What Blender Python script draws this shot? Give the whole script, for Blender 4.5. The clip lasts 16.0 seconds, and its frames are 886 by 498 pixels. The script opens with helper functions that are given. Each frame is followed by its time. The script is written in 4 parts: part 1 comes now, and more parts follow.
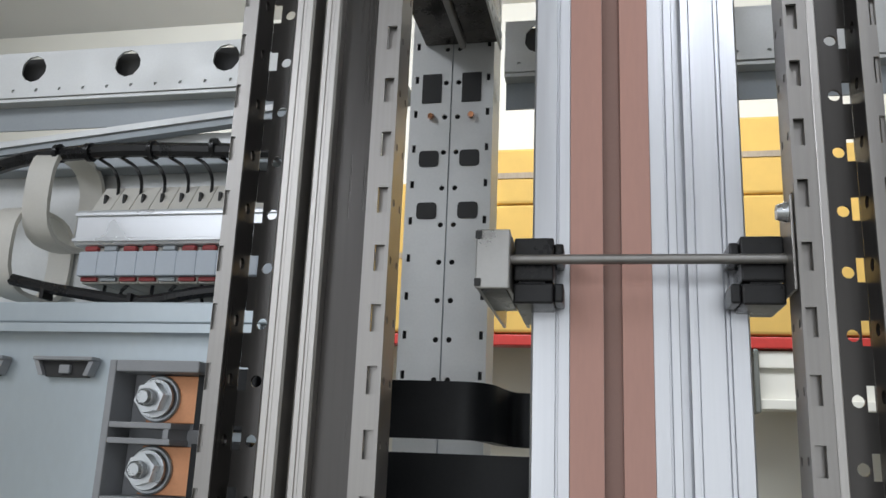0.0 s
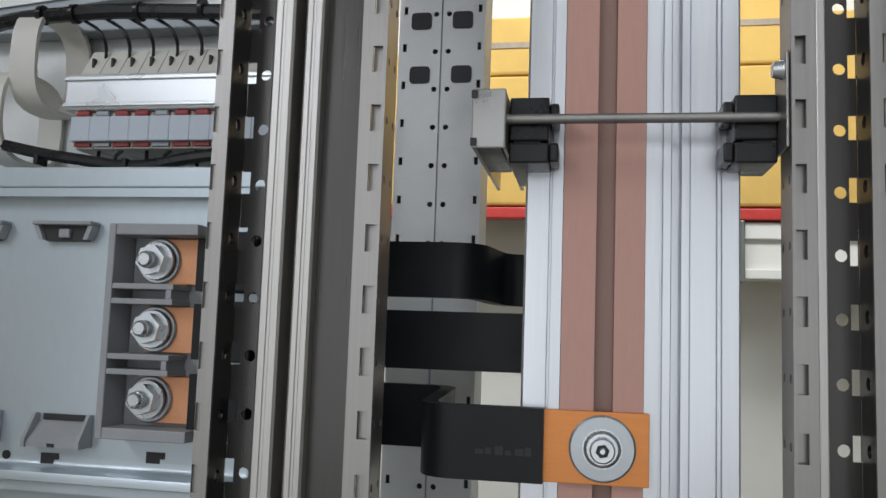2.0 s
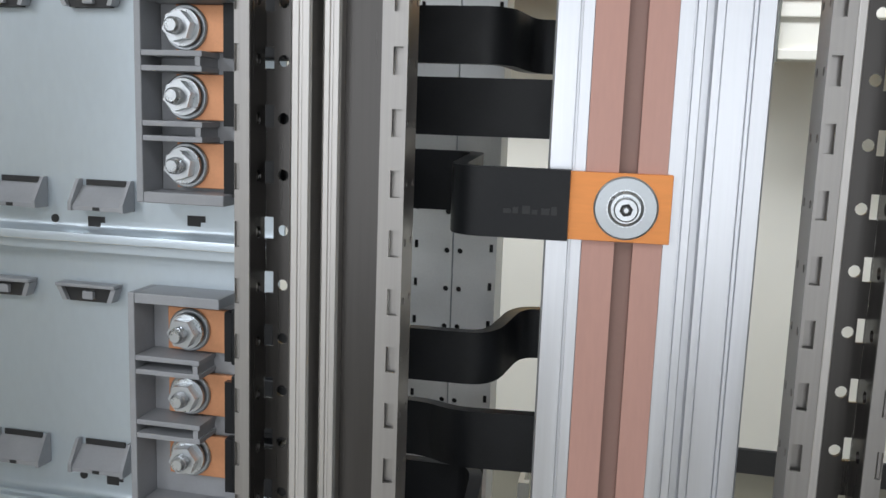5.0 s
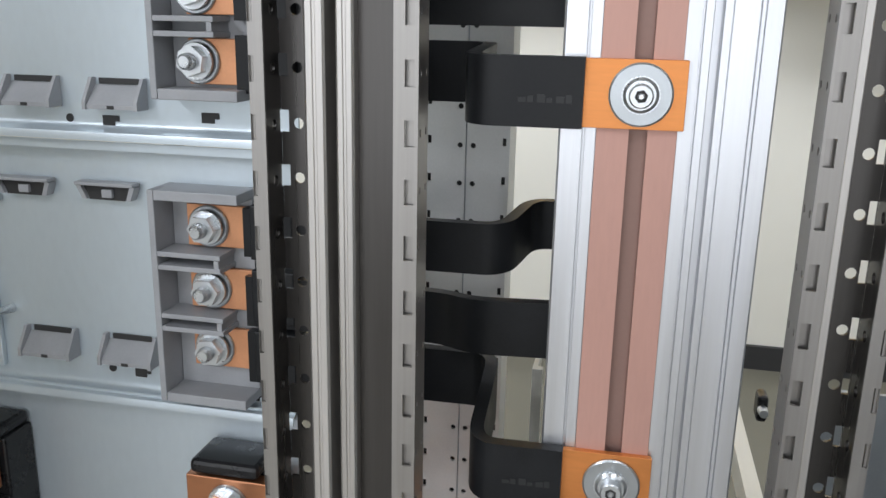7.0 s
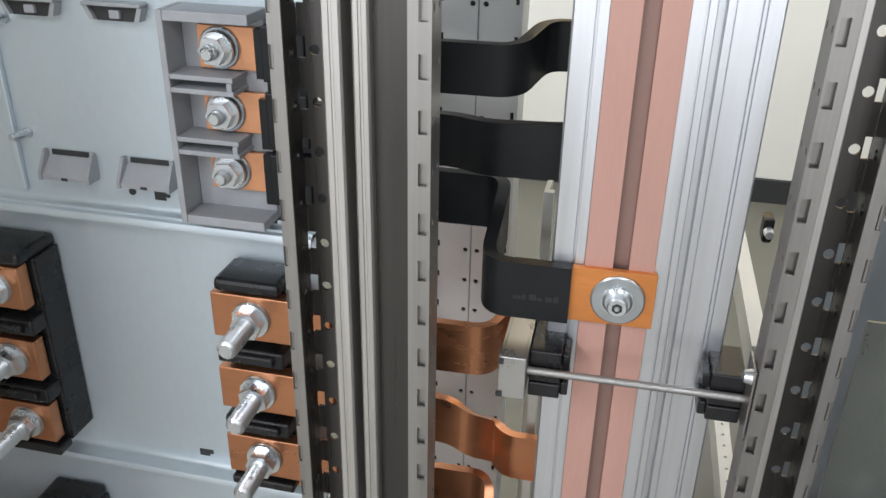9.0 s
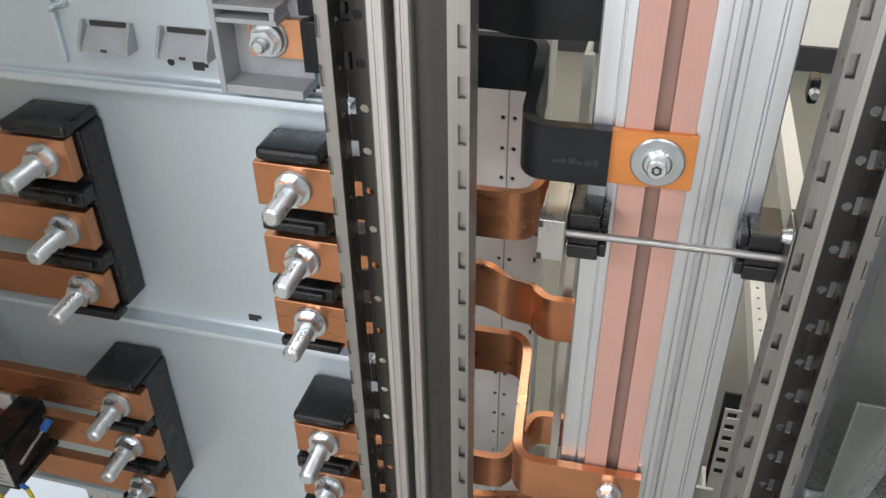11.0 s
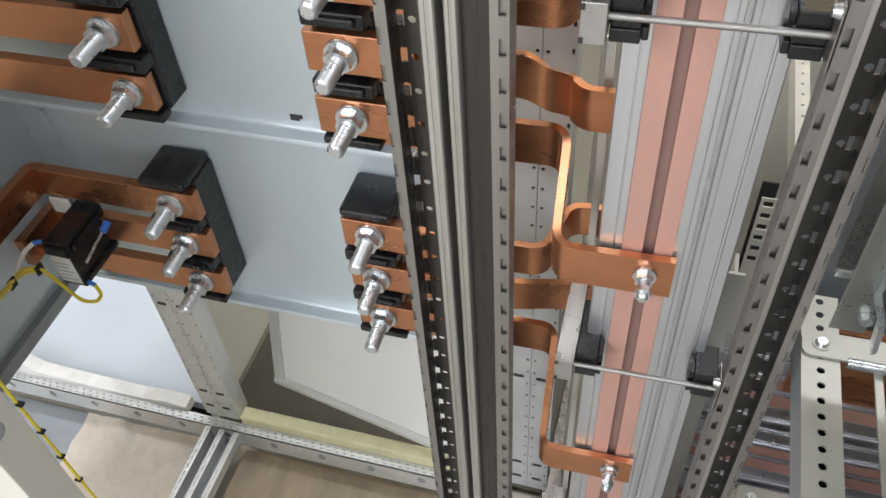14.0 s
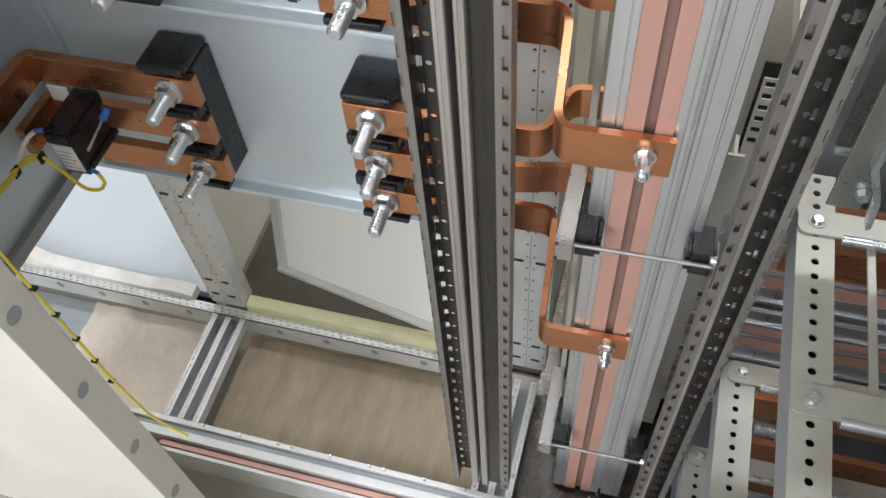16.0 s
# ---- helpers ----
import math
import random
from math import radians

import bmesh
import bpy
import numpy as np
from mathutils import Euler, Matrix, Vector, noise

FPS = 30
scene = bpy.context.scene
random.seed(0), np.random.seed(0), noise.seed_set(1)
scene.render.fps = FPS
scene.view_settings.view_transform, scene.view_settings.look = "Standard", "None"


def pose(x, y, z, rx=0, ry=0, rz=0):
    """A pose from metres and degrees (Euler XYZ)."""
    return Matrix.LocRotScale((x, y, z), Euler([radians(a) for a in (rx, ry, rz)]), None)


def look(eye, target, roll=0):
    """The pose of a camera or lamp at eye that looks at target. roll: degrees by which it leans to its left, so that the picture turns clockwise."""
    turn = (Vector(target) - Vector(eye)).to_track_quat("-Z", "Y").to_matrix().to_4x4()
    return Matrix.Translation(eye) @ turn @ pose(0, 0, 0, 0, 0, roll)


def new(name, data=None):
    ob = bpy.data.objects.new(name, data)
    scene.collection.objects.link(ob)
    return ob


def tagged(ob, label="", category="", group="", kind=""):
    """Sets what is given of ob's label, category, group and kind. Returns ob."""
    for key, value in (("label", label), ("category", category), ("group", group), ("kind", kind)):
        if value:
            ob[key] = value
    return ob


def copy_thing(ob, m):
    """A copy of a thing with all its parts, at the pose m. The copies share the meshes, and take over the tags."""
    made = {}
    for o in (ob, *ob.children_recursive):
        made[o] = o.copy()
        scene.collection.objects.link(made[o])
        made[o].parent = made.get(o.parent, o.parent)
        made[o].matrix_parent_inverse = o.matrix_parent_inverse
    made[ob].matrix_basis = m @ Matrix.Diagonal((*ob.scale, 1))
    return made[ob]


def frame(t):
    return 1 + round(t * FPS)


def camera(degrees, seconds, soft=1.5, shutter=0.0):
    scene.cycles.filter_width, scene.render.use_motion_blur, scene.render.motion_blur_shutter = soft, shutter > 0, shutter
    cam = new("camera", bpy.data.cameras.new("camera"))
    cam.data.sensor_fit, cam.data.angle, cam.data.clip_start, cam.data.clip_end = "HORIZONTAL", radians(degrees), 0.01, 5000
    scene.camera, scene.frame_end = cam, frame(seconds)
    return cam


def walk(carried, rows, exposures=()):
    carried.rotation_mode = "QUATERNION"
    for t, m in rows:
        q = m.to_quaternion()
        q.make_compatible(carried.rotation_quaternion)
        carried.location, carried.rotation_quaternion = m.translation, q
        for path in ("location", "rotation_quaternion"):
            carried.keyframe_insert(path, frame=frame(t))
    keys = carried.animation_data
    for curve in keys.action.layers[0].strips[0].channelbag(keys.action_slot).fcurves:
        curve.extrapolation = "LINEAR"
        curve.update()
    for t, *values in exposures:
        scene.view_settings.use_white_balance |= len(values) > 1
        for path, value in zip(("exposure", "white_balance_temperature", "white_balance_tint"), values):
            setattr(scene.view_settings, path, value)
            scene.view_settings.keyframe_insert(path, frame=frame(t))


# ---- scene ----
cam = camera(55.36, 16.0)
PATH = [
    (0, (0.0908, -0.3252, 1.2525), (-0.3105, 1.5712, 1.7447), 2.37),
    (0.5, (0.0903, -0.3262, 1.2507), (-0.3021, 1.5887, 1.6739), 2.14),
    (1, (0.0899, -0.3271, 1.2489), (-0.2883, 1.6058, 1.5963), 1.98),
    (1.5, (0.0895, -0.3282, 1.2471), (-0.2730, 1.6187, 1.5272), 2.13),
    (2, (0.0890, -0.3294, 1.2453), (-0.2873, 1.6245, 1.4478), 1.99),
    (2.5, (0.0887, -0.3305, 1.2436), (-0.3069, 1.6260, 1.3691), 2.01),
    (3, (0.0883, -0.3318, 1.2419), (-0.3080, 1.6283, 1.2773), 1.95),
    (3.5, (0.0879, -0.3331, 1.2402), (-0.3083, 1.6264, 1.1796), 1.85),
    (4, (0.0875, -0.3344, 1.2386), (-0.3058, 1.6199, 1.0781), 2.03),
    (6.5, (0.0860, -0.3422, 1.2311), (-0.3262, 1.5608, 0.7743), 1.77),
    (7, (0.0857, -0.3439, 1.2298), (-0.3253, 1.5425, 0.7080), 1.15),
    (7.5, (0.0855, -0.3458, 1.2286), (-0.3517, 1.5114, 0.6289), 1.02),
    (8, (0.0852, -0.3476, 1.2274), (-0.3732, 1.4730, 0.5381), 0.36),
    (8.5, (0.0850, -0.3496, 1.2263), (-0.3331, 1.4400, 0.4372), 0.70),
    (9, (0.0848, -0.3516, 1.2252), (-0.3095, 1.3977, 0.3395), 1.05),
    (9.5, (0.0845, -0.3536, 1.2243), (-0.3188, 1.3556, 0.2674), 0.80),
    (12, (0.0837, -0.3651, 1.2209), (-0.3627, 1.1309, -0.0291), -2.09),
    (12.5, (0.0836, -0.3675, 1.2206), (-0.3628, 1.0758, -0.0900), -2.63),
    (13, (0.0834, -0.3701, 1.2203), (-0.3661, 1.0196, -0.1461), -3.45),
    (13.5, (0.0834, -0.3726, 1.2202), (-0.3692, 0.9716, -0.1899), -4.07),
    (14, (0.0832, -0.3753, 1.2201), (-0.3636, 0.9050, -0.2500), -4.71),
    (14.5, (0.0832, -0.3780, 1.2202), (-0.3562, 0.8489, -0.2969), -5.18),
    (15, (0.0831, -0.3808, 1.2204), (-0.3491, 0.8090, -0.3280), -5.74),
    (15.5, (0.0831, -0.3836, 1.2208), (-0.3278, 0.7596, -0.3679), -5.68),
    (16, (0.0830, -0.3865, 1.2212), (-0.3154, 0.7034, -0.4077), -5.94),
]
walk(cam, [(t, look(eye, target, roll)) for t, eye, target, roll in PATH],
     exposures=[(0, -0.55, 6700, 10), (1.5, -0.58, 6700, 10), (3.0, -0.60, 6650, 10), (4.0, -0.36, 6650, 10), (6.5, 0.14, 6700, 11), (7.5, 0.15, 6700, 11), (8.5, 0.33, 6700, 11), (9.5, 0.48, 6750, 11), (12, 0.62, 6950, 12), (14, 0.64, 6950, 12), (16, 0.55, 6950, 11)])

# ---- world and light ----
W = bpy.data.worlds.new("hall_light")
scene.world = W
W.use_nodes = True
W.node_tree.nodes["Background"].inputs[0].default_value = (0.95, 0.98, 1.0, 1)
W.node_tree.nodes["Background"].inputs[1].default_value = 0.25


def area(name, x, y, z, sx, sy, power, colour, target=None):
    d = bpy.data.lights.new(name, "AREA")
    d.shape, d.size, d.size_y, d.energy, d.color = "RECTANGLE", sx, sy, power, colour
    o = new(name, d)
    o.matrix_world = look((x, y, z), target or (x, y + 0.001, 0))
    return o


COOL = (0.83, 0.89, 1.0)
# unseen lamps, added to brighten the cabinet front and right post
area("unseen_hall_light", -1.3, -2.3, 2.4, 0.5, 2.4, 54, COOL)
area("unseen_hall_light", 0.45, -1.7, 2.6, 0.3, 1.2, 13, COOL)
area("unseen_hall_light", 1.9, -2.0, 2.5, 0.5, 2.4, 13, COOL)
# added lamp, tilted to brighten the far wall and the boxes
area("unseen_hall_light", -0.2, 1.3, 2.9, 3.6, 0.5, 84, COOL, (-0.2, 2.6, 1.5))
# daylight in the wide window behind the camera
area("window_daylight", -0.2, -3.99, 1.30, 4.2, 1.8, 46, (0.86, 0.92, 1.0), (-0.2, 0.0, 1.30))

# ---- materials ----


def mat(name, col, rough=0.5, metal=0.0, var=0.12, scale=40, bump=0.0, stretch=(1, 1, 1), rvar=0.1, spec=0.5, fine=600):
    m = bpy.data.materials.new(name)
    m.use_nodes = True
    n, l = m.node_tree.nodes, m.node_tree.links
    b = n["Principled BSDF"]
    b.inputs["Metallic"].default_value = metal
    b.inputs["Specular IOR Level"].default_value = spec
    tc, mp = n.new("ShaderNodeTexCoord"), n.new("ShaderNodeMapping")
    mp.inputs["Scale"].default_value = stretch
    l.new(tc.outputs["Object"], mp.inputs[0])
    big, small = n.new("ShaderNodeTexNoise"), n.new("ShaderNodeTexNoise")
    big.inputs["Scale"].default_value, small.inputs["Scale"].default_value = scale, fine
    big.inputs["Detail"].default_value, small.inputs["Detail"].default_value = 4, 2
    l.new(mp.outputs[0], big.inputs[0])
    l.new(mp.outputs[0], small.inputs[0])
    add = n.new("ShaderNodeMath")
    add.operation = "MULTIPLY_ADD"
    l.new(small.outputs[0], add.inputs[0])
    add.inputs[1].default_value = 0.35
    l.new(big.outputs[0], add.inputs[2])
    ramp = n.new("ShaderNodeValToRGB")
    ramp.color_ramp.elements[0].position, ramp.color_ramp.elements[1].position = 0.42, 0.92
    lo, hi = [c * (1 - var) for c in col], [min(1, c * (1 + var)) for c in col]
    ramp.color_ramp.elements[0].color, ramp.color_ramp.elements[1].color = (*lo, 1), (*hi, 1)
    l.new(add.outputs[0], ramp.inputs[0])
    l.new(ramp.outputs[0], b.inputs["Base Color"])
    mr = n.new("ShaderNodeMapRange")
    mr.inputs[1].default_value, mr.inputs[2].default_value = 0.4, 0.95
    mr.inputs[3].default_value, mr.inputs[4].default_value = max(0.05, rough - rvar), min(1, rough + rvar)
    l.new(add.outputs[0], mr.inputs[0])
    l.new(mr.outputs[0], b.inputs["Roughness"])
    if bump:
        bp = n.new("ShaderNodeBump")
        bp.inputs["Strength"].default_value, bp.inputs["Distance"].default_value = bump, 0.001
        l.new(add.outputs[0], bp.inputs["Height"])
        l.new(bp.outputs[0], b.inputs["Normal"])
    return m


DRAWN = (1, 1, 0.03)
M_STEEL = mat("bare_steel", (0.368, 0.353, 0.336), 0.42, 0.9, 0.16, 60, 0.05, DRAWN)
# darker copy of the bare steel: groove shade and dark reflections in the colour
M_GROOVE = mat("shaded_steel_groove", (0.088, 0.083, 0.079), 0.32, 0.85, 0.15, 60, 0.05, DRAWN)
# lighter copy of the bare steel: the ridges' sheen is in the colour
M_RIDGE = mat("sheen_steel_ridge", (0.56, 0.54, 0.515), 0.42, 0.92, 0.16, 80, 0.05, DRAWN)
M_ALU = mat("extruded_aluminium", (0.69, 0.705, 0.735), 0.34, 0.9, 0.08, 50, 0.05, DRAWN)
M_PINK = mat("matte_busbar_copper", (0.58, 0.33, 0.272), 0.46, 0.32, 0.08, 25, 0.04, (1, 1, 0.15))
# busbar copper darkened for the shade down in the slot
M_SLOT = mat("shaded_slot_copper", (0.30, 0.19, 0.16), 0.5, 0.5, 0.1, 25)
M_WASHER = mat("dull_zinc_washer", (0.47, 0.50, 0.52), 0.34, 0.85, 0.08, 60, 0.02)
M_ORANGE = mat("bright_strip_copper", (0.72, 0.27, 0.08), 0.36, 0.6, 0.12, 60, 0.05, (0.15, 1, 1))
M_TAB = mat("pinkish_terminal_copper", (0.70, 0.33, 0.17), 0.4, 0.5, 0.1, 60, 0.04)
M_COPPER = mat("bare_bar_copper", (0.56, 0.25, 0.13), 0.31, 0.9, 0.16, 18, 0.015, (0.4, 1, 1), fine=150)
M_SLEEVE = mat("black_insulation", (0.011, 0.012, 0.0135), 0.42, 0, 0.3, 40, 0.1, spec=0.28)
M_BLACK = mat("black_moulded_plastic", (0.014, 0.014, 0.015), 0.3, 0, 0.3, 60, 0.06, spec=0.4)
M_GALV = mat("galvanised_sheet", (0.60, 0.675, 0.72), 0.36, 0.42, 0.06, 7, 0.0, (1, 1, 0.45), rvar=0.03, fine=200)
M_GALVL = mat("light_galvanised_frame", (0.68, 0.69, 0.68), 0.45, 0.4, 0.08, 30, 0.03)
M_GREYP = mat("grey_terminal_plastic", (0.36, 0.37, 0.385), 0.5, 0, 0.08, 60, 0.05)
M_ZINC = mat("zinc_plated_steel", (0.66, 0.69, 0.71), 0.3, 0.9, 0.04, 60, 0.015)
M_CREAM = mat("cream_paint", (0.72, 0.705, 0.63), 0.5, 0, 0.05, 8, 0.03)
M_WHITEP = mat("white_plastic", (0.74, 0.72, 0.66), 0.45, 0, 0.05, 20)
# near-black copy of the bare steel, shade of gaps put into the colour
M_BACKSTEEL = mat("shade_dark_steel", (0.10, 0.092, 0.085), 0.27, 0.85, 0.15, 60, 0.05, DRAWN)
# near-black that paints shade in holes and insides; also the skirting's own colour
M_DARK = mat("shade_and_skirting_black", (0.03, 0.03, 0.03), 0.6)
M_KRAFT = mat("kraft_paper_floor", (0.33, 0.26, 0.18), 0.6, 0, 0.24, 10, 0.2, (3, 0.7, 1), fine=50)
M_PAPER = mat("packing_paper", (0.66, 0.585, 0.50), 0.75, 0, 0.12, 14, 0.2, fine=90)
M_YELLOWF = mat("yellow_foam_strip", (0.66, 0.64, 0.40), 0.8, 0, 0.1, 40, 0.1)
M_YELLOW = mat("yellow_wire_sheath", (0.75, 0.60, 0.05), 0.4)
M_BLUE = mat("blue_ferrule", (0.03, 0.16, 0.55), 0.4)
M_RED = mat("red_plastic", (0.55, 0.04, 0.03), 0.4)
M_PRINT = mat("faint_grey_print", (0.017, 0.018, 0.019), 0.45)
M_DOORW = mat("white_door_paint", (0.82, 0.82, 0.80), 0.5, 0, 0.025, 5)
M_LEVER = mat("dull_red_plastic", (0.33, 0.045, 0.045), 0.5)
M_LABEL = mat("white_label", (0.78, 0.78, 0.76), 0.6)
M_PALE = mat("pale_blue_panel", (0.56, 0.62, 0.69), 0.55, 0, 0.05, 6)
M_CARD = mat("yellow_cardboard", (0.68, 0.43, 0.11), 0.8, 0, 0.15, 6)
M_HALLWALL = mat("pale_cream_wall_paint", (0.80, 0.78, 0.69), 0.7, 0, 0.04, 2)
M_REARFLOOR = mat("rear_floor_olive", (0.15, 0.142, 0.108), 0.5, 0, 0.15, 4)
M_WALL = mat("hall_wall_paint", (0.66, 0.66, 0.64), 0.8, 0, 0.05, 2)
M_FLOOR = mat("hall_floor_paint", (0.33, 0.31, 0.265), 0.5, 0, 0.1, 3)
# colour of the shade on the floor behind the frame
M_FLOORSHADE = mat("olive_floor_shade", (0.055, 0.05, 0.036), 0.7, 0, 0.3, 30, 0.2)
M_RAIL = mat("olive_zinc_rail", (0.42, 0.415, 0.365), 0.42, 0.4, 0.12, 30, 0.04)
M_ZSHEET = mat("greenish_zinc_sheet", (0.20, 0.21, 0.19), 0.3, 0.6, 0.15, 12)
M_SOUTH = mat("warm_hall_paint", (0.38, 0.37, 0.34), 0.8, 0, 0.1, 2)
M_ROD = mat("dull_steel_rod", (0.36, 0.35, 0.335), 0.46, 0.85, 0.12, 60, 0.03)
M_BRACKET = mat("grey_zinc_bracket", (0.46, 0.455, 0.44), 0.34, 0.8, 0.06, 60, 0.02)
M_SILVER = mat("silver_cover", (0.74, 0.76, 0.78), 0.3, 0.6, 0.02, 10, fine=40)
# own grey of sheets; also paints shade into recesses of paler rails
M_SIDE = mat("grey_sheet_and_shaded_faces", (0.33, 0.36, 0.38), 0.45, 0.3, 0.1, 20)

# ---- building helpers ----
PLACED = {}
FIT = Matrix()


def settle(x=(1, 0), z=(1, 0), turn=0.0):
    """From here on lengths along x and z are scaled and moved so, and turned about the left upright."""
    global FIT
    FIT = Matrix.Translation((-0.0049, 0, 0)) @ pose(0, 0, 0, 0, 0, turn) @ Matrix.Translation((0.0049, 0, 0)) @ Matrix(((x[0], 0, 0, x[1]), (0, 1, 0, 0), (0, 0, z[0], z[1]), (0, 0, 0, 1)))



def thing(name, loc, label, category, group="", kind=""):
    e = new(name)
    loc = FIT @ Vector(loc)
    e.location, e.empty_display_size = loc, 0.02
    PLACED[e] = Matrix.Translation(loc)
    return tagged(e, label, category, group, kind)


def part(name, bm, material, parent, label="", smooth=False):
    """One mesh, given in world metres, under a thing or a part."""
    me = bpy.data.meshes.new(name)
    if isinstance(bm, tuple):
        me.from_pydata(bm[0], [], bm[1])
    else:
        bmesh.ops.recalc_face_normals(bm, faces=bm.faces)
        bm.to_mesh(me)
        bm.free()
    me.transform(FIT)
    me.materials.append(material)
    if smooth:
        for p in me.polygons:
            p.use_smooth = True
        me.set_sharp_from_angle(angle=radians(35))
    ob = new(name, me)
    if parent:
        ob.parent = parent
        ob.matrix_parent_inverse = PLACED.get(parent, Matrix()).inverted()
    return tagged(ob, label)


def box(bm, x0, x1, y0, y1, z0, z1, bevel=0.0):
    m = Matrix.Translation(((x0 + x1) / 2, (y0 + y1) / 2, (z0 + z1) / 2)) @ Matrix.Diagonal((abs(x1 - x0), abs(y1 - y0), abs(z1 - z0), 1))
    r = bmesh.ops.create_cube(bm, size=1, matrix=m)
    if bevel:
        es = list({e for v in r["verts"] for e in v.link_edges})
        bmesh.ops.bevel(bm, geom=es, offset=bevel, segments=2, affect="EDGES", profile=0.5)
    return bm


def boxes(rows, bevel=0.0):
    bm = bmesh.new()
    for r in rows:
        box(bm, *r, bevel)
    return bm


def cyl(bm, a, b, r0, r1=None, n=20):
    a, b = Vector(a), Vector(b)
    q = (b - a).to_track_quat("Z", "Y").to_matrix().to_4x4()
    bmesh.ops.create_cone(bm, cap_ends=True, segments=n, radius1=r0, radius2=r0 if r1 is None else r1, depth=(b - a).length,
                          matrix=Matrix.Translation((a + b) / 2) @ q)
    return bm


def prism(bm, poly, z0, z1, axis="z"):
    """A closed outline, given in two axes, pushed along the third."""
    def at(p, h):
        return (p[0], p[1], h) if axis == "z" else (p[0], h, p[1]) if axis == "y" else (h, p[0], p[1])
    lo, hi = [bm.verts.new(at(p, z0)) for p in poly], [bm.verts.new(at(p, z1)) for p in poly]
    n = len(poly)
    bm.faces.new(lo[::-1]), bm.faces.new(hi)
    for i in range(n):
        bm.faces.new((lo[i], lo[(i + 1) % n], hi[(i + 1) % n], hi[i]))
    return bm


def rounded(pts, r, seg=6):
    out = [Vector(pts[0])]
    for a, b, c in zip(pts, pts[1:], pts[2:]):
        a, b, c = Vector(a), Vector(b), Vector(c)
        d = min(r, (a - b).length * 0.48, (c - b).length * 0.48)
        p, q = b + (a - b).normalized() * d, b + (c - b).normalized() * d
        for i in range(seg + 1):
            t = i / seg
            out.append(p * (1 - t) ** 2 + b * 2 * t * (1 - t) + q * t * t)
    return out + [Vector(pts[-1])]


def ribbon(bm, pts, z0, z1, thick, r=0.012):
    """A flat bar on edge that follows a bent line in plan; points may carry a height offset as third number."""
    ps = rounded([Vector((p[0], p[1], p[2] if len(p) > 2 else 0)) for p in pts], r)
    rings = []
    for i, p in enumerate(ps):
        t = (ps[min(i + 1, len(ps) - 1)] - ps[max(i - 1, 0)])
        n = Vector((-t.y, t.x, 0)).normalized() * thick / 2
        rings.append([bm.verts.new((p.x + s * n.x, p.y + s * n.y, z + p.z)) for s, z in ((-1, z0), (1, z0), (1, z1), (-1, z1))])
    for a, b in zip(rings, rings[1:]):
        for i in range(4):
            bm.faces.new((a[i], a[(i + 1) % 4], b[(i + 1) % 4], b[i]))
    bm.faces.new(rings[0]), bm.faces.new(rings[-1][::-1])
    return bm


def tube(bm, pts, r, n=8, bend=0.02):
    ps = rounded(pts, bend)
    rings, up = [], Vector((0.13, 0.3, 1)).normalized()
    for i, p in enumerate(ps):
        t = (ps[min(i + 1, len(ps) - 1)] - ps[max(i - 1, 0)]).normalized()
        u = t.cross(up).normalized()
        v = t.cross(u)
        rings.append([bm.verts.new(p + (u * math.cos(k * math.tau / n) + v * math.sin(k * math.tau / n)) * r) for k in range(n)])
    for a, b in zip(rings, rings[1:]):
        for i in range(n):
            bm.faces.new((a[i], a[(i + 1) % n], b[(i + 1) % n], b[i]))
    bm.faces.new(rings[0]), bm.faces.new(rings[-1][::-1])
    return bm


def perforated(o, u, v, w, count, pitch, holes, thick, nrm, data=None):
    """A strip of sheet with one column of holes per entry: (from, to, shape, half width, half height, shift along v). o: corner; u: across; v: along."""
    V, F = data or ([], [])
    o, u, v, nrm = Vector(o), Vector(u), Vector(v), Vector(nrm)

    def quad(a0, a1, b0, b1):
        k = len(V)
        for d in (0, thick):
            for a, b in ((a0, b0), (a1, b0), (a1, b1), (a0, b1)):
                V.append(tuple(o + u * a + v * b + nrm * d))
        F.extend([(k, k + 1, k + 2, k + 3), (k + 7, k + 6, k + 5, k + 4), (k, k + 4, k + 5, k + 1), (k + 1, k + 5, k + 6, k + 2),
                  (k + 2, k + 6, k + 7, k + 3), (k + 3, k + 7, k + 4, k)])
    edge = 0.0
    for a0, a1, shape, hw, hh, shift in holes:
        if a0 > edge:
            quad(edge, a0, 0, count * pitch)
        edge = a1
        ca = (a0 + a1) / 2
        for i in range(count):
            b0, b1 = i * pitch, (i + 1) * pitch
            cb = (b0 + b1) / 2 + shift
            if shape == "slot":
                quad(a0, a1, b0, cb - hh)
                quad(a0, a1, cb + hh, b1)
                if ca - hw > a0 + 1e-5:
                    quad(a0, ca - hw, cb - hh, cb + hh)
                if ca + hw < a1 - 1e-5:
                    quad(ca + hw, a1, cb - hh, cb + hh)
                continue
            corner = [math.atan2(y - cb, x - ca) for x in (a0, a1) for y in (b0, b1)]
            ang = sorted({round(x % math.tau, 4) for x in corner + [j * math.tau / 10 + 0.1 for j in range(10)]})
            k, n = len(V), len(ang)
            for d in (0, thick):
                for t in ang:
                    c, s = math.cos(t), math.sin(t)
                    f = min((a1 - ca) / abs(c) if abs(c) > 1e-6 else 9, ((b1 - cb) if s > 0 else (cb - b0)) / abs(s) if abs(s) > 1e-6 else 9)
                    V.append(tuple(o + u * (ca + c * f) + v * (cb + s * f) + nrm * d))
                for t in ang:
                    V.append(tuple(o + u * (ca + math.cos(t) * hw) + v * (cb + math.sin(t) * hh) + nrm * d))
            for j in range(n):
                j2 = (j + 1) % n
                F.append((k + j, k + j2, k + n + j2, k + n + j))
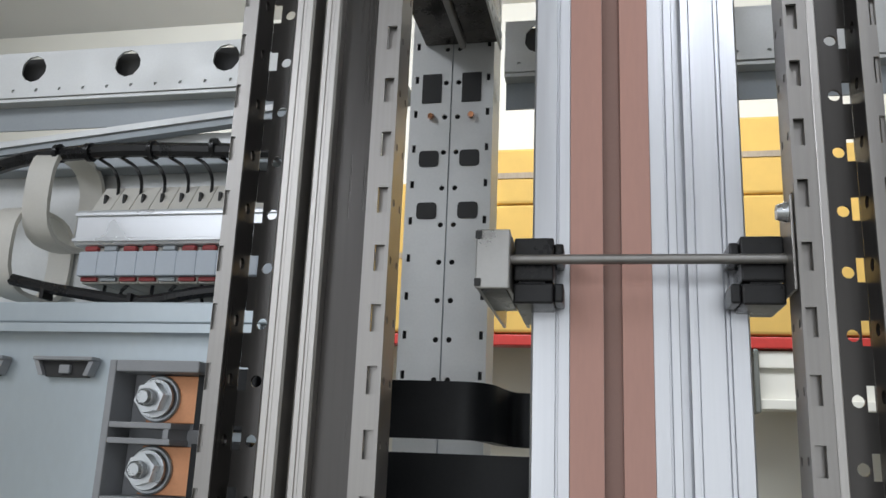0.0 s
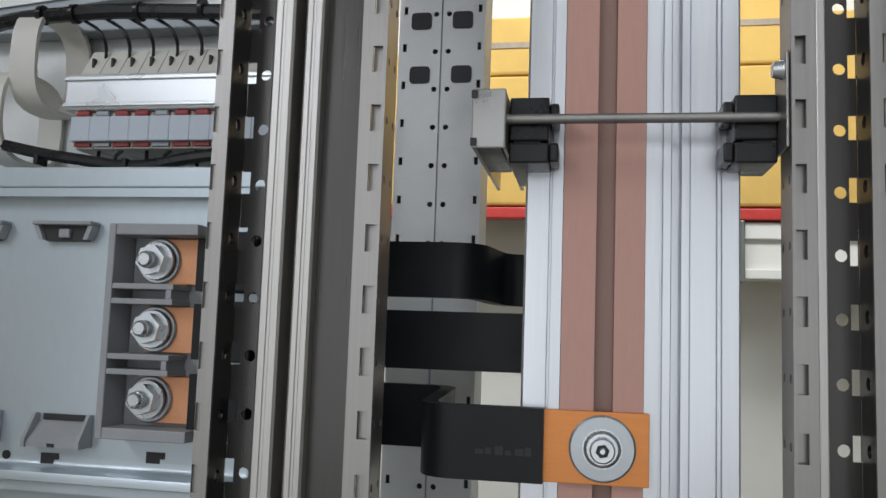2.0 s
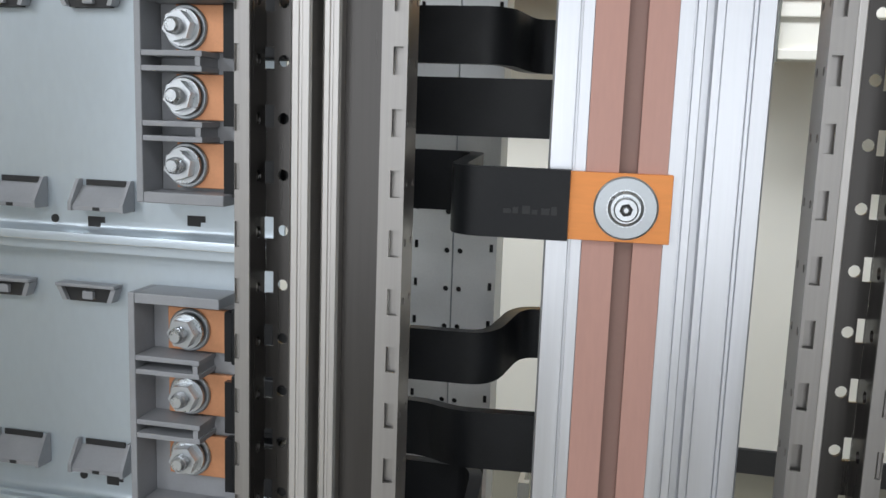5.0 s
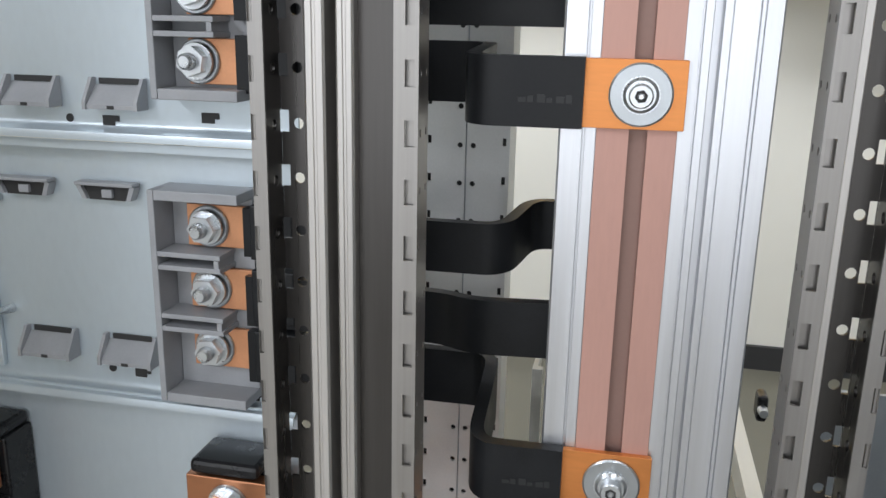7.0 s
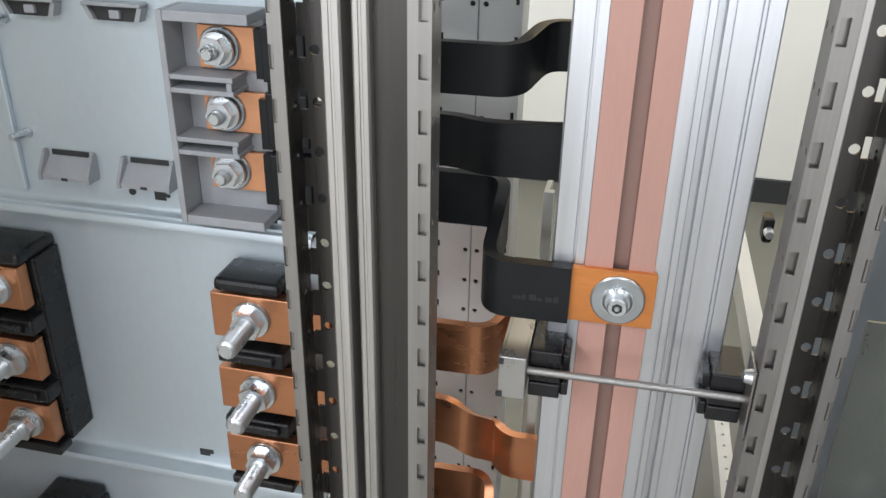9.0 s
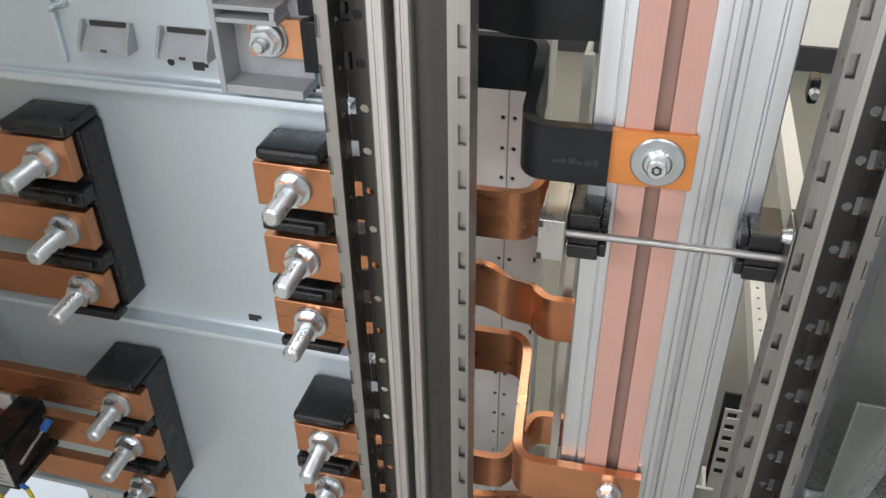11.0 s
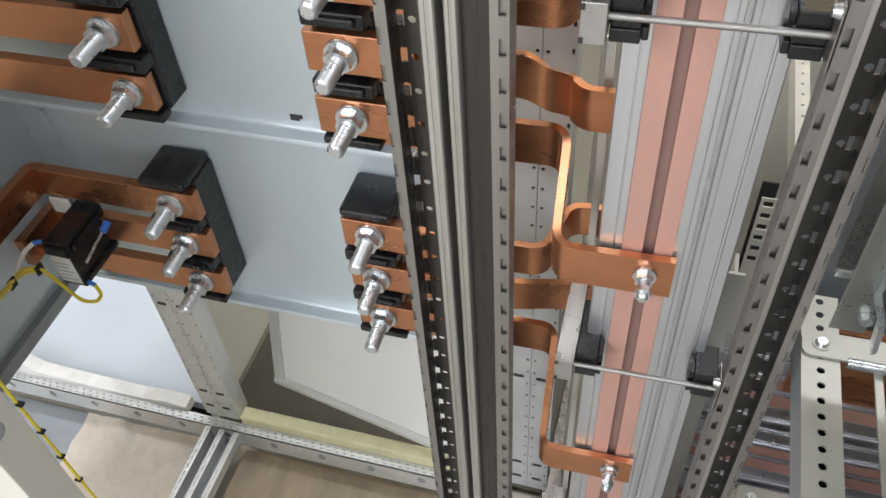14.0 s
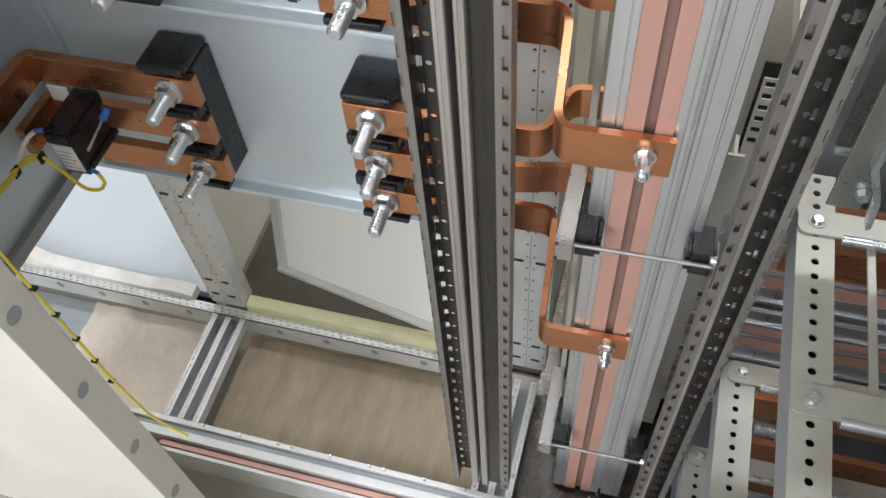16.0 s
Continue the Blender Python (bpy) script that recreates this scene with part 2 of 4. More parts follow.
                F.append((k + 2 * n + j2, k + 2 * n + j, k + 3 * n + j, k + 3 * n + j2))
                F.append((k + n + j, k + n + j2, k + 3 * n + j2, k + 3 * n + j))
    if w > edge + 1e-6:
        quad(edge, w, 0, count * pitch)
    return V, F


X, Y, Z = Vector((1, 0, 0)), Vector((0, 1, 0)), Vector((0, 0, 1))
PITCH = 0.025
Z0, COUNT = 1.2085 - 0.0125 - 44 * PITCH, 66
Z1 = Z0 + COUNT * PITCH

# ---- the hall ----
# one floor in two tones, the rear half darker than the front
part("floor", boxes([(-4, 4, -4, 0.22, -0.1, 0)]), M_FLOOR, None)
tagged(part("floor_rear", boxes([(-4, 4, 0.22, 2.78, -0.1, 0)]), M_REARFLOOR, None), "workshop floor behind the cabinet in a darker olive tone", "floor", kind="structure")
tagged(bpy.data.objects["floor"], "smooth beige painted workshop floor", "floor", kind="structure")
for nm, r, m in (("wall_north", (-4, 4, 2.78, 2.88, 0, 3.1), M_HALLWALL), ("wall_west", (-4.1, -4, -4, 2.78, 0, 3.1), M_WALL), ("wall_east", (4, 4.1, -4, 2.78, 0, 3.1), M_WALL)):
    tagged(part(nm, boxes([r]), m, None), "plain painted workshop wall", "wall", kind="structure")
tagged(part("wall_south", boxes([(-4, -2.3, -4.1, -4, 0, 3.1), (1.9, 4, -4.1, -4, 0, 3.1), (-2.3, 1.9, -4.1, -4, 0, 0.4), (-2.3, 1.9, -4.1, -4, 2.2, 3.1)]), M_SOUTH, None), "plain painted workshop wall with a wide window", "wall", kind="structure")
window = tagged(new("window_1"), "wide workshop window in a grey frame", "window", kind="structure")
for r in ((-2.3, 1.9, -4.08, -4.03, 0.4, 0.44), (-2.3, 1.9, -4.08, -4.03, 2.16, 2.2), (-2.3, -2.26, -4.08, -4.03, 0.44, 2.16), (1.86, 1.9, -4.08, -4.03, 0.44, 2.16)):
    part("window_frame", boxes([r]), M_GREYP, window)
tagged(part("ceiling", boxes([(-4, 4, -4, 2.78, 3.1, 3.2)]), M_WALL, None), "plain pale workshop ceiling", "ceiling", kind="structure")
tagged(part("baseboard", boxes([(-4, 4, 2.76, 2.779, 0, 0.09)]), M_DARK, None), "dark skirting along the cream wall", "baseboard", kind="structure")

# ---- upright posts ----


def left_post():
    t = thing("upright_post", (-0.037, 0.015, Z0), "double bare steel upright post with slotted edges", "post", "front uprights")
    s = 0.0014
    part("slotted_edge", perforated((-0.0758, 0, Z0), X, Z, 0.0068, COUNT, PITCH, [(0.0001, 0.0022, "slot", 0.00105, 0.0056, 0)], s, Y), M_STEEL, t)
    # groove faces take the darkened steel, shade painted in
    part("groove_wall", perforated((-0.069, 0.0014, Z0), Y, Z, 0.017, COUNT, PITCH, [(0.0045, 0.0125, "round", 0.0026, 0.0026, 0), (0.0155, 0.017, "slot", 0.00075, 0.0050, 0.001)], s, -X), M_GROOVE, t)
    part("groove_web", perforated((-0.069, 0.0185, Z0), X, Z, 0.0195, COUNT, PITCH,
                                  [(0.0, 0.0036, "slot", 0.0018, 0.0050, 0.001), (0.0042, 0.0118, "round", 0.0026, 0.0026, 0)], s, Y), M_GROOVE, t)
    part("outer_flange", boxes([(-0.0758, -0.0744, 0.0015, 0.03, Z0, Z1)]), M_STEEL, t)
    ridge = prism(bmesh.new(), [(-0.051, 0.001), (-0.050, 0), (-0.0474, 0), (-0.0470, 0.0005), (-0.0460, 0.0005), (-0.0456, 0), (-0.0428, 0), (-0.0418, 0.001), (-0.0418, 0.03), (-0.0432, 0.03),
                                (-0.0432, 0.002), (-0.0495, 0.002), (-0.0495, 0.018), (-0.051, 0.018)], Z0, Z1)
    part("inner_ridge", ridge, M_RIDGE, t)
    ridge = prism(bmesh.new(), [(-0.037, 0.001), (-0.036, 0), (-0.0340, 0), (-0.0336, 0.0005), (-0.0326, 0.0005), (-0.0322, 0), (-0.0300, 0), (-0.029, 0.001), (-0.029, 0.0065), (-0.0304, 0.0065),
                                (-0.0304, 0.002), (-0.0355, 0.002), (-0.0355, 0.03), (-0.037, 0.03)], Z0, Z1)
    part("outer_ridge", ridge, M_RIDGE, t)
    # sunk web: the same steel with its shade painted in
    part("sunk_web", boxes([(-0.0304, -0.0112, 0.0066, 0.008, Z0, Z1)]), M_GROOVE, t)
    part("step_web", boxes([(-0.0118, -0.0104, 0.0015, 0.0066, Z0, Z1)]), M_STEEL, t)
    part("slotted_edge", perforated((-0.0118, 0, Z0), X, Z, 0.0108, COUNT, PITCH, [(0.0048, 0.0092, "slot", 0.0021, 0.0056, 0)], s, Y), M_STEEL, t)
    part("side_flange", perforated((-0.0010, 0.0015, Z0), Y, Z, 0.0175, COUNT, PITCH,
                                   [(0.0008, 0.0056, "round", 0.0015, 0.0018, 0), (0.0112, 0.0160, "round", 0.0015, 0.0018, 0)], s, -X), M_STEEL, t)
    part("slot_backing", boxes([(-0.0072, -0.0026, 0.0030, 0.0040, Z0, Z1)]), M_STEEL, t)
    # dark backing stands for shade in the gap between the two profiles
    part("gap_shade_web", boxes([(-0.043, -0.0355, 0.030, 0.0315, Z0, Z1)]), M_BACKSTEEL, t)
    return t


def right_post():
    t = thing("upright_post", (0.177, 0.015, Z0), "bare steel upright post with round and square holes", "post", "front uprights")
    s = 0.0014
    part("slotted_edge", perforated((0.158, 0, Z0), X, Z, 0.0088, COUNT, PITCH, [(0.0012, 0.0054, "slot", 0.0020, 0.0056, 0)], s, Y), M_STEEL, t)
    part("slot_backing", boxes([(0.1598, 0.1640, 0.0040, 0.0050, Z0, Z1)]), M_STEEL, t)
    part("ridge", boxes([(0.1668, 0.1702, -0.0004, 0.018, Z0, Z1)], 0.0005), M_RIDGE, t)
    part("side_flange", perforated((0.158, 0.0015, Z0), Y, Z, 0.0175, COUNT, PITCH,
                                   [(0.0008, 0.0056, "round", 0.0015, 0.0018, 0), (0.0112, 0.0160, "round", 0.0015, 0.0018, 0)], s, X), M_STEEL, t)
    # groove web and wall in the darkened steel, shade painted in
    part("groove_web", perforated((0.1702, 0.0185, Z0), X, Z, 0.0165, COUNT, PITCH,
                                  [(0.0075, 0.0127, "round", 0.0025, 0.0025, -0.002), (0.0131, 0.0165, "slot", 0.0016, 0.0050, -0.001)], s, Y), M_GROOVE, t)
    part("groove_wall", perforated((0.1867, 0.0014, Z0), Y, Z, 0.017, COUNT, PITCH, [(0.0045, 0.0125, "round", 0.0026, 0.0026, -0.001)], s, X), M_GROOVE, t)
    part("slotted_edge", perforated((0.1862, 0, Z0), X, Z, 0.0068, COUNT, PITCH, [(0.0044, 0.0066, "slot", 0.0011, 0.0056, 0)], s, Y), M_STEEL, t)
    part("outer_flange", boxes([(0.1916, 0.193, 0.0015, 0.03, Z0, Z1)]), M_STEEL, t)
    return t


# the front uprights and the busbar stand slightly turned against the frame
settle(turn=1.1)
left_post()
right_post()

# ---- channelled busbar ----


def busbar():
    t = thing("channelled_busbar", (0.1, 0.06, Z0), "ribbed aluminium busbar with a slotted copper face strip", "busbar")
    fr = 0.038
    out = [(0.055, fr + 0.001), (0.056, fr), (0.0654, fr), (0.0657, fr + 0.0022), (0.0666, fr + 0.0022), (0.0669, fr), (0.0715, fr), (0.0715, fr + 0.006), (0.1068, fr + 0.006), (0.1068, fr), (0.1128, fr),
           (0.1131, fr + 0.0022), (0.1138, fr + 0.0022), (0.1141, fr), (0.1173, fr), (0.1176, fr + 0.0005), (0.1178, fr + 0.007), (0.1212, fr + 0.007), (0.1214, fr + 0.0005), (0.1217, fr), (0.1240, fr), (0.1243, fr + 0.0022), (0.1252, fr + 0.0022),
           (0.1255, fr + 0.0003), (0.1354, fr + 0.0003), (0.1357, fr + 0.0022), (0.1362, fr + 0.0022), (0.1365, fr + 0.0003), (0.1374, fr + 0.0003), (0.1377, fr + 0.0022), (0.1382, fr + 0.0022), (0.1385, fr + 0.0003), (0.1452, fr + 0.0003),
           (0.1460, fr + 0.001), (0.1460, 0.115), (0.055, 0.115)]
    part("extrusion", prism(bmesh.new(), out, 0.055, Z1), M_ALU, t)
    part("copper_strip", boxes([(0.0718, 0.0860, fr - 0.001, fr + 0.0059, 0.055, Z1)]), M_PINK, t, "matte pink copper strip")
    part("copper_strip", boxes([(0.0940, 0.1066, fr - 0.001, fr + 0.0059, 0.055, Z1)]), M_PINK, t, "matte pink copper strip")
    part("slot_floor", boxes([(0.0861, 0.0939, fr + 0.0035, fr + 0.0058, 0.055, Z1)]), M_SLOT, t, "copper slot floor with its shade painted in")


busbar()

# ---- bolts ----


def hexagon(r, turn=0.2):
    return [(r * math.cos(turn + k * math.pi / 3), r * math.sin(turn + k * math.pi / 3)) for k in range(6)]


def bolt_thing(name, label, washer, nut, stud, long, turn=0.3, spring=False, second=0.0, group="", cap=False):
    """A fixing that points along -y; its back lies on y = 0."""
    t = thing(name, (0, 0, 0), label, "bolt", group)
    bm = bmesh.new()
    cyl(bm, (0, 0, 0), (0, -0.0012, 0), washer, washer, 36)
    cyl(bm, (0, -0.0012, 0), (0, -0.0018, 0), washer, washer * 0.94, 36)
    part("washer", bm, M_WASHER, t, smooth=True)
    y = -0.0016
    if spring:
        bm = prism(bmesh.new(), [(washer * (0.61 if k % 2 else 0.58) * math.cos(k * math.tau / 56), washer * (0.61 if k % 2 else 0.58) * math.sin(k * math.tau / 56)) for k in range(56)], y, y - 0.0012, "y")
        cyl(bm, (0, y - 0.0012, 0), (0, y - 0.0024, 0), washer * 0.56, washer * 0.46, 28)
        part("toothed_washer", bm, M_ZINC, t)
        y -= 0.0022
    if cap:
        bm = bmesh.new()
        cyl(bm, (0, y, 0), (0, y - 0.005, 0), nut, nut, 24)
        cyl(bm, (0, y - 0.005, 0), (0, y - 0.0056, 0), nut, nut * 0.88, 24)
        head = part("cap_head", bm, M_ZINC, t, smooth=True)
        part("hex_socket", prism(bmesh.new(), hexagon(nut * 0.55), y - 0.0056, y - 0.0059, "y"), M_DARK, head, "dark hex socket")
        part("bolt_tip", cyl(bmesh.new(), (0, y - 0.0059, 0), (0, y - 0.0066, 0), nut * 0.3, nut * 0.2, 12), M_ZINC, t)
        return t
    bm = prism(bmesh.new(), hexagon(nut, turn), y, y - nut * 0.9, "y")
    cyl(bm, (0, y, 0), (0, y - 0.0012, 0), nut * 1.25, nut * 1.2, 24)
    part("hex_nut", bm, M_ZINC, t)
    if second:
        part("lock_nut", prism(bmesh.new(), hexagon(nut * 0.92, turn + 0.4), y - second, y - second - nut * 0.8, "y"), M_ZINC, t)
    bm = bmesh.new()
    cyl(bm, (0, y, 0), (0, y - long + 0.0015, 0), stud, None, 18)
    cyl(bm, (0, y - long + 0.0015, 0), (0, y - long, 0), stud, stud * 0.72, 18)
    for k in range(int((long - nut) / 0.0016)):
        yy = y - nut * 0.9 - 0.0010 - k * 0.0016
        if yy > y - long + 0.0024:
            cyl(bm, (0, yy + 0.0006, 0), (0, yy, 0), stud * 0.98, stud * 1.07, 14)
            cyl(bm, (0, yy, 0), (0, yy - 0.0006, 0), stud * 1.07, stud * 0.98, 14)
    part("threaded_stud", bm, M_ZINC, t, smooth=True)
    return t


LUG = bolt_thing("lug_bolt", "zinc plated bolt with a wide flat washer", 0.0138, 0.0052, 0.0036, 0.0085, 0.2, True, group="busbar bolts", cap=True)
TERM = bolt_thing("terminal_bolt", "zinc plated terminal bolt with washer in a grey terminal block", 0.0125, 0.0084, 0.0044, 0.014, 0.5, True, group="terminal bolts")
STUD = bolt_thing("terminal_stud", "long zinc plated stud with nut on a copper bar", 0.0128, 0.0102, 0.0062, 0.037, 0.1, False, group="copper bar studs")
FIX = bolt_thing("busbar_bolt", "zinc plated hex bolt on a copper link", 0.0082, 0.0068, 0.004, 0.022, 0.4, False, 0.0125, group="link bolts")
USED = set()


def place(kind, x, y, z, spin=0, tilt=0):
    m = Matrix.Translation(FIT @ Vector((x, y, z))) @ pose(0, 0, 0, tilt, spin, 0)
    if kind in USED:
        return copy_thing(kind, m)
    USED.add(kind)
    kind.matrix_basis = m
    return kind


# ---- insulated flexible links ----


def flex_link(pts, zc, h, lug=None, thick=0.007):
    t = thing("flexible_link", (pts[0][0], pts[0][1], zc - h / 2), "black insulated flexible copper link" + (" with a bare orange copper end" if lug else " running behind the busbar"), "busbar link", "flexible links")
    part("sleeve", ribbon(bmesh.new(), pts, zc - h / 2, zc + h / 2, thick), M_SLEEVE, t, smooth=True)
    if lug:
        x0, x1, y = lug
        for k in range(3):
            end = part("copper_end", boxes([(x0, x1 - 0.0003 * k, y - 0.0018 + k * 0.00125, y - 0.0007 + k * 0.00125, zc - h / 2 + 0.0005, zc + h / 2 - 0.0005)], 0.0002), M_ORANGE, t, "bright orange copper strip end")
        for k in range(6):
            part("printed_mark", boxes([(0.037 + k * 0.0042, 0.0405 + k * 0.0042 - 0.001 * (k % 2), 0.0297, 0.02995, zc - 0.0045, zc - 0.0025 + 0.0008 * (k % 3))]), M_PRINT, t, "faint grey printed mark")
    return t


YB = 0.097
flex_link([(-0.125, YB), (0.026, YB), (0.036, YB + 0.038, -0.002), (0.13, YB + 0.038, -0.002)], 1.2785, 0.0285)
flex_link([(-0.125, YB), (0.13, YB)], 1.2425, 0.0295)
flex_link([(-0.125, YB, 0.004), (0.016, YB, 0.004), (0.0145, 0.0335), (0.0655, 0.0335)], 1.2005, 0.031, (0.0645, 0.1090, 0.0355))
flex_link([(-0.125, YB), (0.025, YB), (0.036, YB + 0.038, 0.007), (0.13, YB + 0.038, 0.007)], 1.110, 0.0285)
flex_link([(-0.125, YB), (-0.008, YB), (0.012, YB - 0.018, 0.003), (0.13, YB - 0.018, 0.007)], 1.0685, 0.0305)
flex_link([(-0.125, YB, 0.021), (0.0225, YB, 0.021), (0.0215, 0.0335), (0.0660, 0.0335)], 1.0125, 0.032, (0.0650, 0.1087, 0.0355))
place(LUG, 0.0898, 0.0335, 1.2005)
place(LUG, 0.0902, 0.0335, 1.0122, 40)

# ---- bare copper links ----


def copper_link(pts, zc, h, thick=0.006, r=0.012, label="bare copper link bar between breaker and busbar"):
    t = thing("copper_link", (pts[0][0], pts[0][1], zc - h / 2), label, "busbar link", "copper links")
    bm = ribbon(bmesh.new(), pts, zc - h / 2, zc + h / 2, thick, r)
    part("bar", bm, M_COPPER, t, smooth=True)
    return t


copper_link([(-0.12, 0.088), (0.018, 0.088), (0.028, 0.125), (0.13, 0.125)], 0.9355, 0.035)
copper_link([(-0.12, 0.088, 0.0165), (-0.006, 0.088, 0.0165), (0.008, 0.089, 0.006), (0.022, 0.108, -0.012), (0.032, 0.098, -0.0135), (0.13, 0.098, -0.0135)], 0.862, 0.035, 0.006, 0.012)
copper_link([(-0.12, 0.088, 0.060), (0.0235, 0.088, 0.060), (0.0255, 0.032), (0.1097, 0.032)], 0.7605, 0.036, 0.006, 0.014)
copper_link([(-0.12, 0.072), (0.012, 0.072), (0.026, 0.125), (0.13, 0.125)], 0.7125, 0.032)
copper_link([(-0.12, 0.072), (-0.012, 0.072), (0.026, 0.098, -0.02), (0.13, 0.1, -0.02)], 0.664, 0.034, 0.006, 0.02)
copper_link([(-0.12, 0.072, 0.136), (0.026, 0.072, 0.134), (0.0245, 0.032), (0.1105, 0.032)], 0.479, 0.036, 0.006, 0.014)
place(FIX, 0.0905, 0.029, 0.763)
place(FIX, 0.0905, 0.029, 0.481, 25)

# ---- busbar supports ----


def support(z):
    t = thing("busbar_support", (0.1, 0.03, z - 0.03), "steel bracket with black insulators and a clamping rod round the busbar", "busbar support", "busbar supports")
    bm = boxes([(0.0345, 0.0485, 0.006, 0.0075, z - 0.025, z)], 0.0006)
    box(bm, 0.0345, 0.036, 0.0078, 0.112, z - 0.024, z - 0.001)
    box(bm, 0.047, 0.0485, 0.0078, 0.112, z - 0.024, z - 0.001)
    box(bm, 0.0362, 0.0468, 0.0078, 0.112, z - 0.0025, z - 0.001)
    channel = part("channel_bracket", bm, M_BRACKET, t, "grey zinc plated channel bracket")
    part("insulator_core", boxes([(0.0363, 0.0467, 0.0080, 0.06, z - 0.0245, z - 0.0028)]), M_BLACK, t)
    for sx, x0 in ((1, 0.0492), (-1, 0.1565)):
        y1 = 0.072 if sx > 0 else 0.046
        for z0, z1, w in ((z - 0.0100, z - 0.001, 0.0165), (z - 0.0195, z - 0.011, 0.0165), (z - 0.029, z - 0.0205, 0.0165)):
            a, b = sorted((x0, x0 + sx * w))
            part("insulator_rib", boxes([(a, b, 0.0165, y1, z0, z1)], 0.0008), M_BLACK, t, "black plastic insulator rib")
        a, b = sorted((x0 + sx * 0.0165, x0 + sx * 0.0205))
        part("insulator_jaw", boxes([(a, b, 0.019, 0.036, z - 0.028, z - 0.020)], 0.0008), M_BLACK, t)
        part("insulator_jaw", boxes([(a, b, 0.019, 0.036, z - 0.011, z - 0.003)], 0.0008), M_BLACK, t)
        a, b = sorted((x0 + sx * 0.002, x0 + sx * 0.013))
        part("insulator_core", boxes([(a, b, 0.0185, y1 - 0.002, z - 0.0285, z - 0.0015)]), M_BLACK, t)
    for zz in (z - 0.0025, z - 0.0225):
        part("corner_notch", boxes([(0.0343, 0.0368, 0.0050, 0.0059, zz - 0.0016, zz + 0.0016)]), M_DARK, channel, "dark corner notch")
    part("clamping_rod", cyl(bmesh.new(), (0.0475, 0.0135, z - 0.0112), (0.1565, 0.0135, z - 0.0112), 0.0021, None, 16), M_ROD, t, "thin bare steel rod", True)
    bm = boxes([(0.1565, 0.1577, 0.002, 0.022, z - 0.026, z + 0.012)], 0.0004)
    part("fixing_plate", bm, M_STEEL, t)
    part("screw_head", cyl(bmesh.new(), (0.1567, 0.0075, z + 0.006), (0.1525, 0.0075, z + 0.006), 0.0042, 0.003, 14), M_ZINC, t, "domed zinc screw head", True)
    return t


S1 = support(1.347)
for zz in (0.987, 0.6745, 0.262):
    copy_thing(S1, Matrix.Translation(FIT @ Vector((0.1, 0.03, zz - 0.03))))

# ---- mounting plates and their terminals ----
YP = 0.105
SET_A, SET_B, SET_E = dict(x=(0.9578, -0.003), z=(0.988, 0.0159)), dict(x=(1.0035, -0.0016), z=(1.009, -0.0116)), dict(x=(1.0092, -0.0006), z=(1.017, -0.0183))


def plate(label, x0, x1, z0, z1, top=True):
    t = thing("mounting_plate", ((x0 + x1) / 2, YP, z0), label, "mounting plate", "mounting plates")
    bm = boxes([(x0, x1, YP, YP + 0.0016, z0 + 0.0068, z1 - 0.0068)])
    part("sheet", bm, M_GALV, t)
    def lip(z, sgn, out, turn):
        arc = [(YP - 0.004 + 0.004 * math.cos(a), z + sgn * (0.004 - 0.004 * math.sin(a))) for a in (0, 0.5, 1.0, math.pi / 2)]
        line = [(YP, z + sgn * 0.0068)] + arc + [(YP - out, z)] + [(YP - out - 0.0022, z + sgn * -0.0008), (YP - out - 0.0030, z - sgn * 0.0030), (YP - out - 0.0030, z - sgn * turn)]
        back = [(p[0] + 0.0016 if i < 2 else p[0], p[1] - sgn * (0.0016 if 2 <= i < len(line) - 2 else 0)) for i, p in enumerate(line)]
        back[-2:] = [(line[-2][0] + 0.0014, line[-2][1]), (line[-1][0] + 0.0014, line[-1][1])]
        return prism(bmesh.new(), line + back[::-1], x0, x1, "x")
    part("bottom_lip", lip(z0, 1, 0.010, 0.0055), M_GALV, t, smooth=True)
    part("top_lip", lip(z1, -1, 0.006, -0.002), M_GALV, t, smooth=True)
    return t


settle(**SET_A)
PA = plate("grey galvanised mounting plate with clip tabs", -0.36, -0.098, 1.162, 1.318)
settle(**SET_B)
PB = plate("grey galvanised mounting plate with clip tabs", -0.46, -0.098, 0.999, 1.1555)
PC = plate("blank galvanised mounting plate behind copper terminals", -0.62, -0.098, 0.790, 0.9975)
settle(**SET_E)
PE = plate("blank galvanised mounting plate above the cable space", -0.4799, -0.098, 0.556, 0.7845)


part("seam_fold", boxes([(-0.452, -0.447, YP - 0.005, YP - 0.0002, 0.565, 0.772)], 0.0008), M_GALV, PE)
settle(**SET_B)
part("seam_fold", boxes([(-0.3085, -0.304, YP - 0.004, YP - 0.0002, 1.006, 1.149)], 0.0008), M_GALV, PB)
for z in (1.119, 1.046):
    part("stud_pin", cyl(bmesh.new(), (-0.296, YP, z), (-0.299, YP - 0.014, z), 0.0032, 0.0026, 12), M_ZINC, PB, "small zinc pin", True)


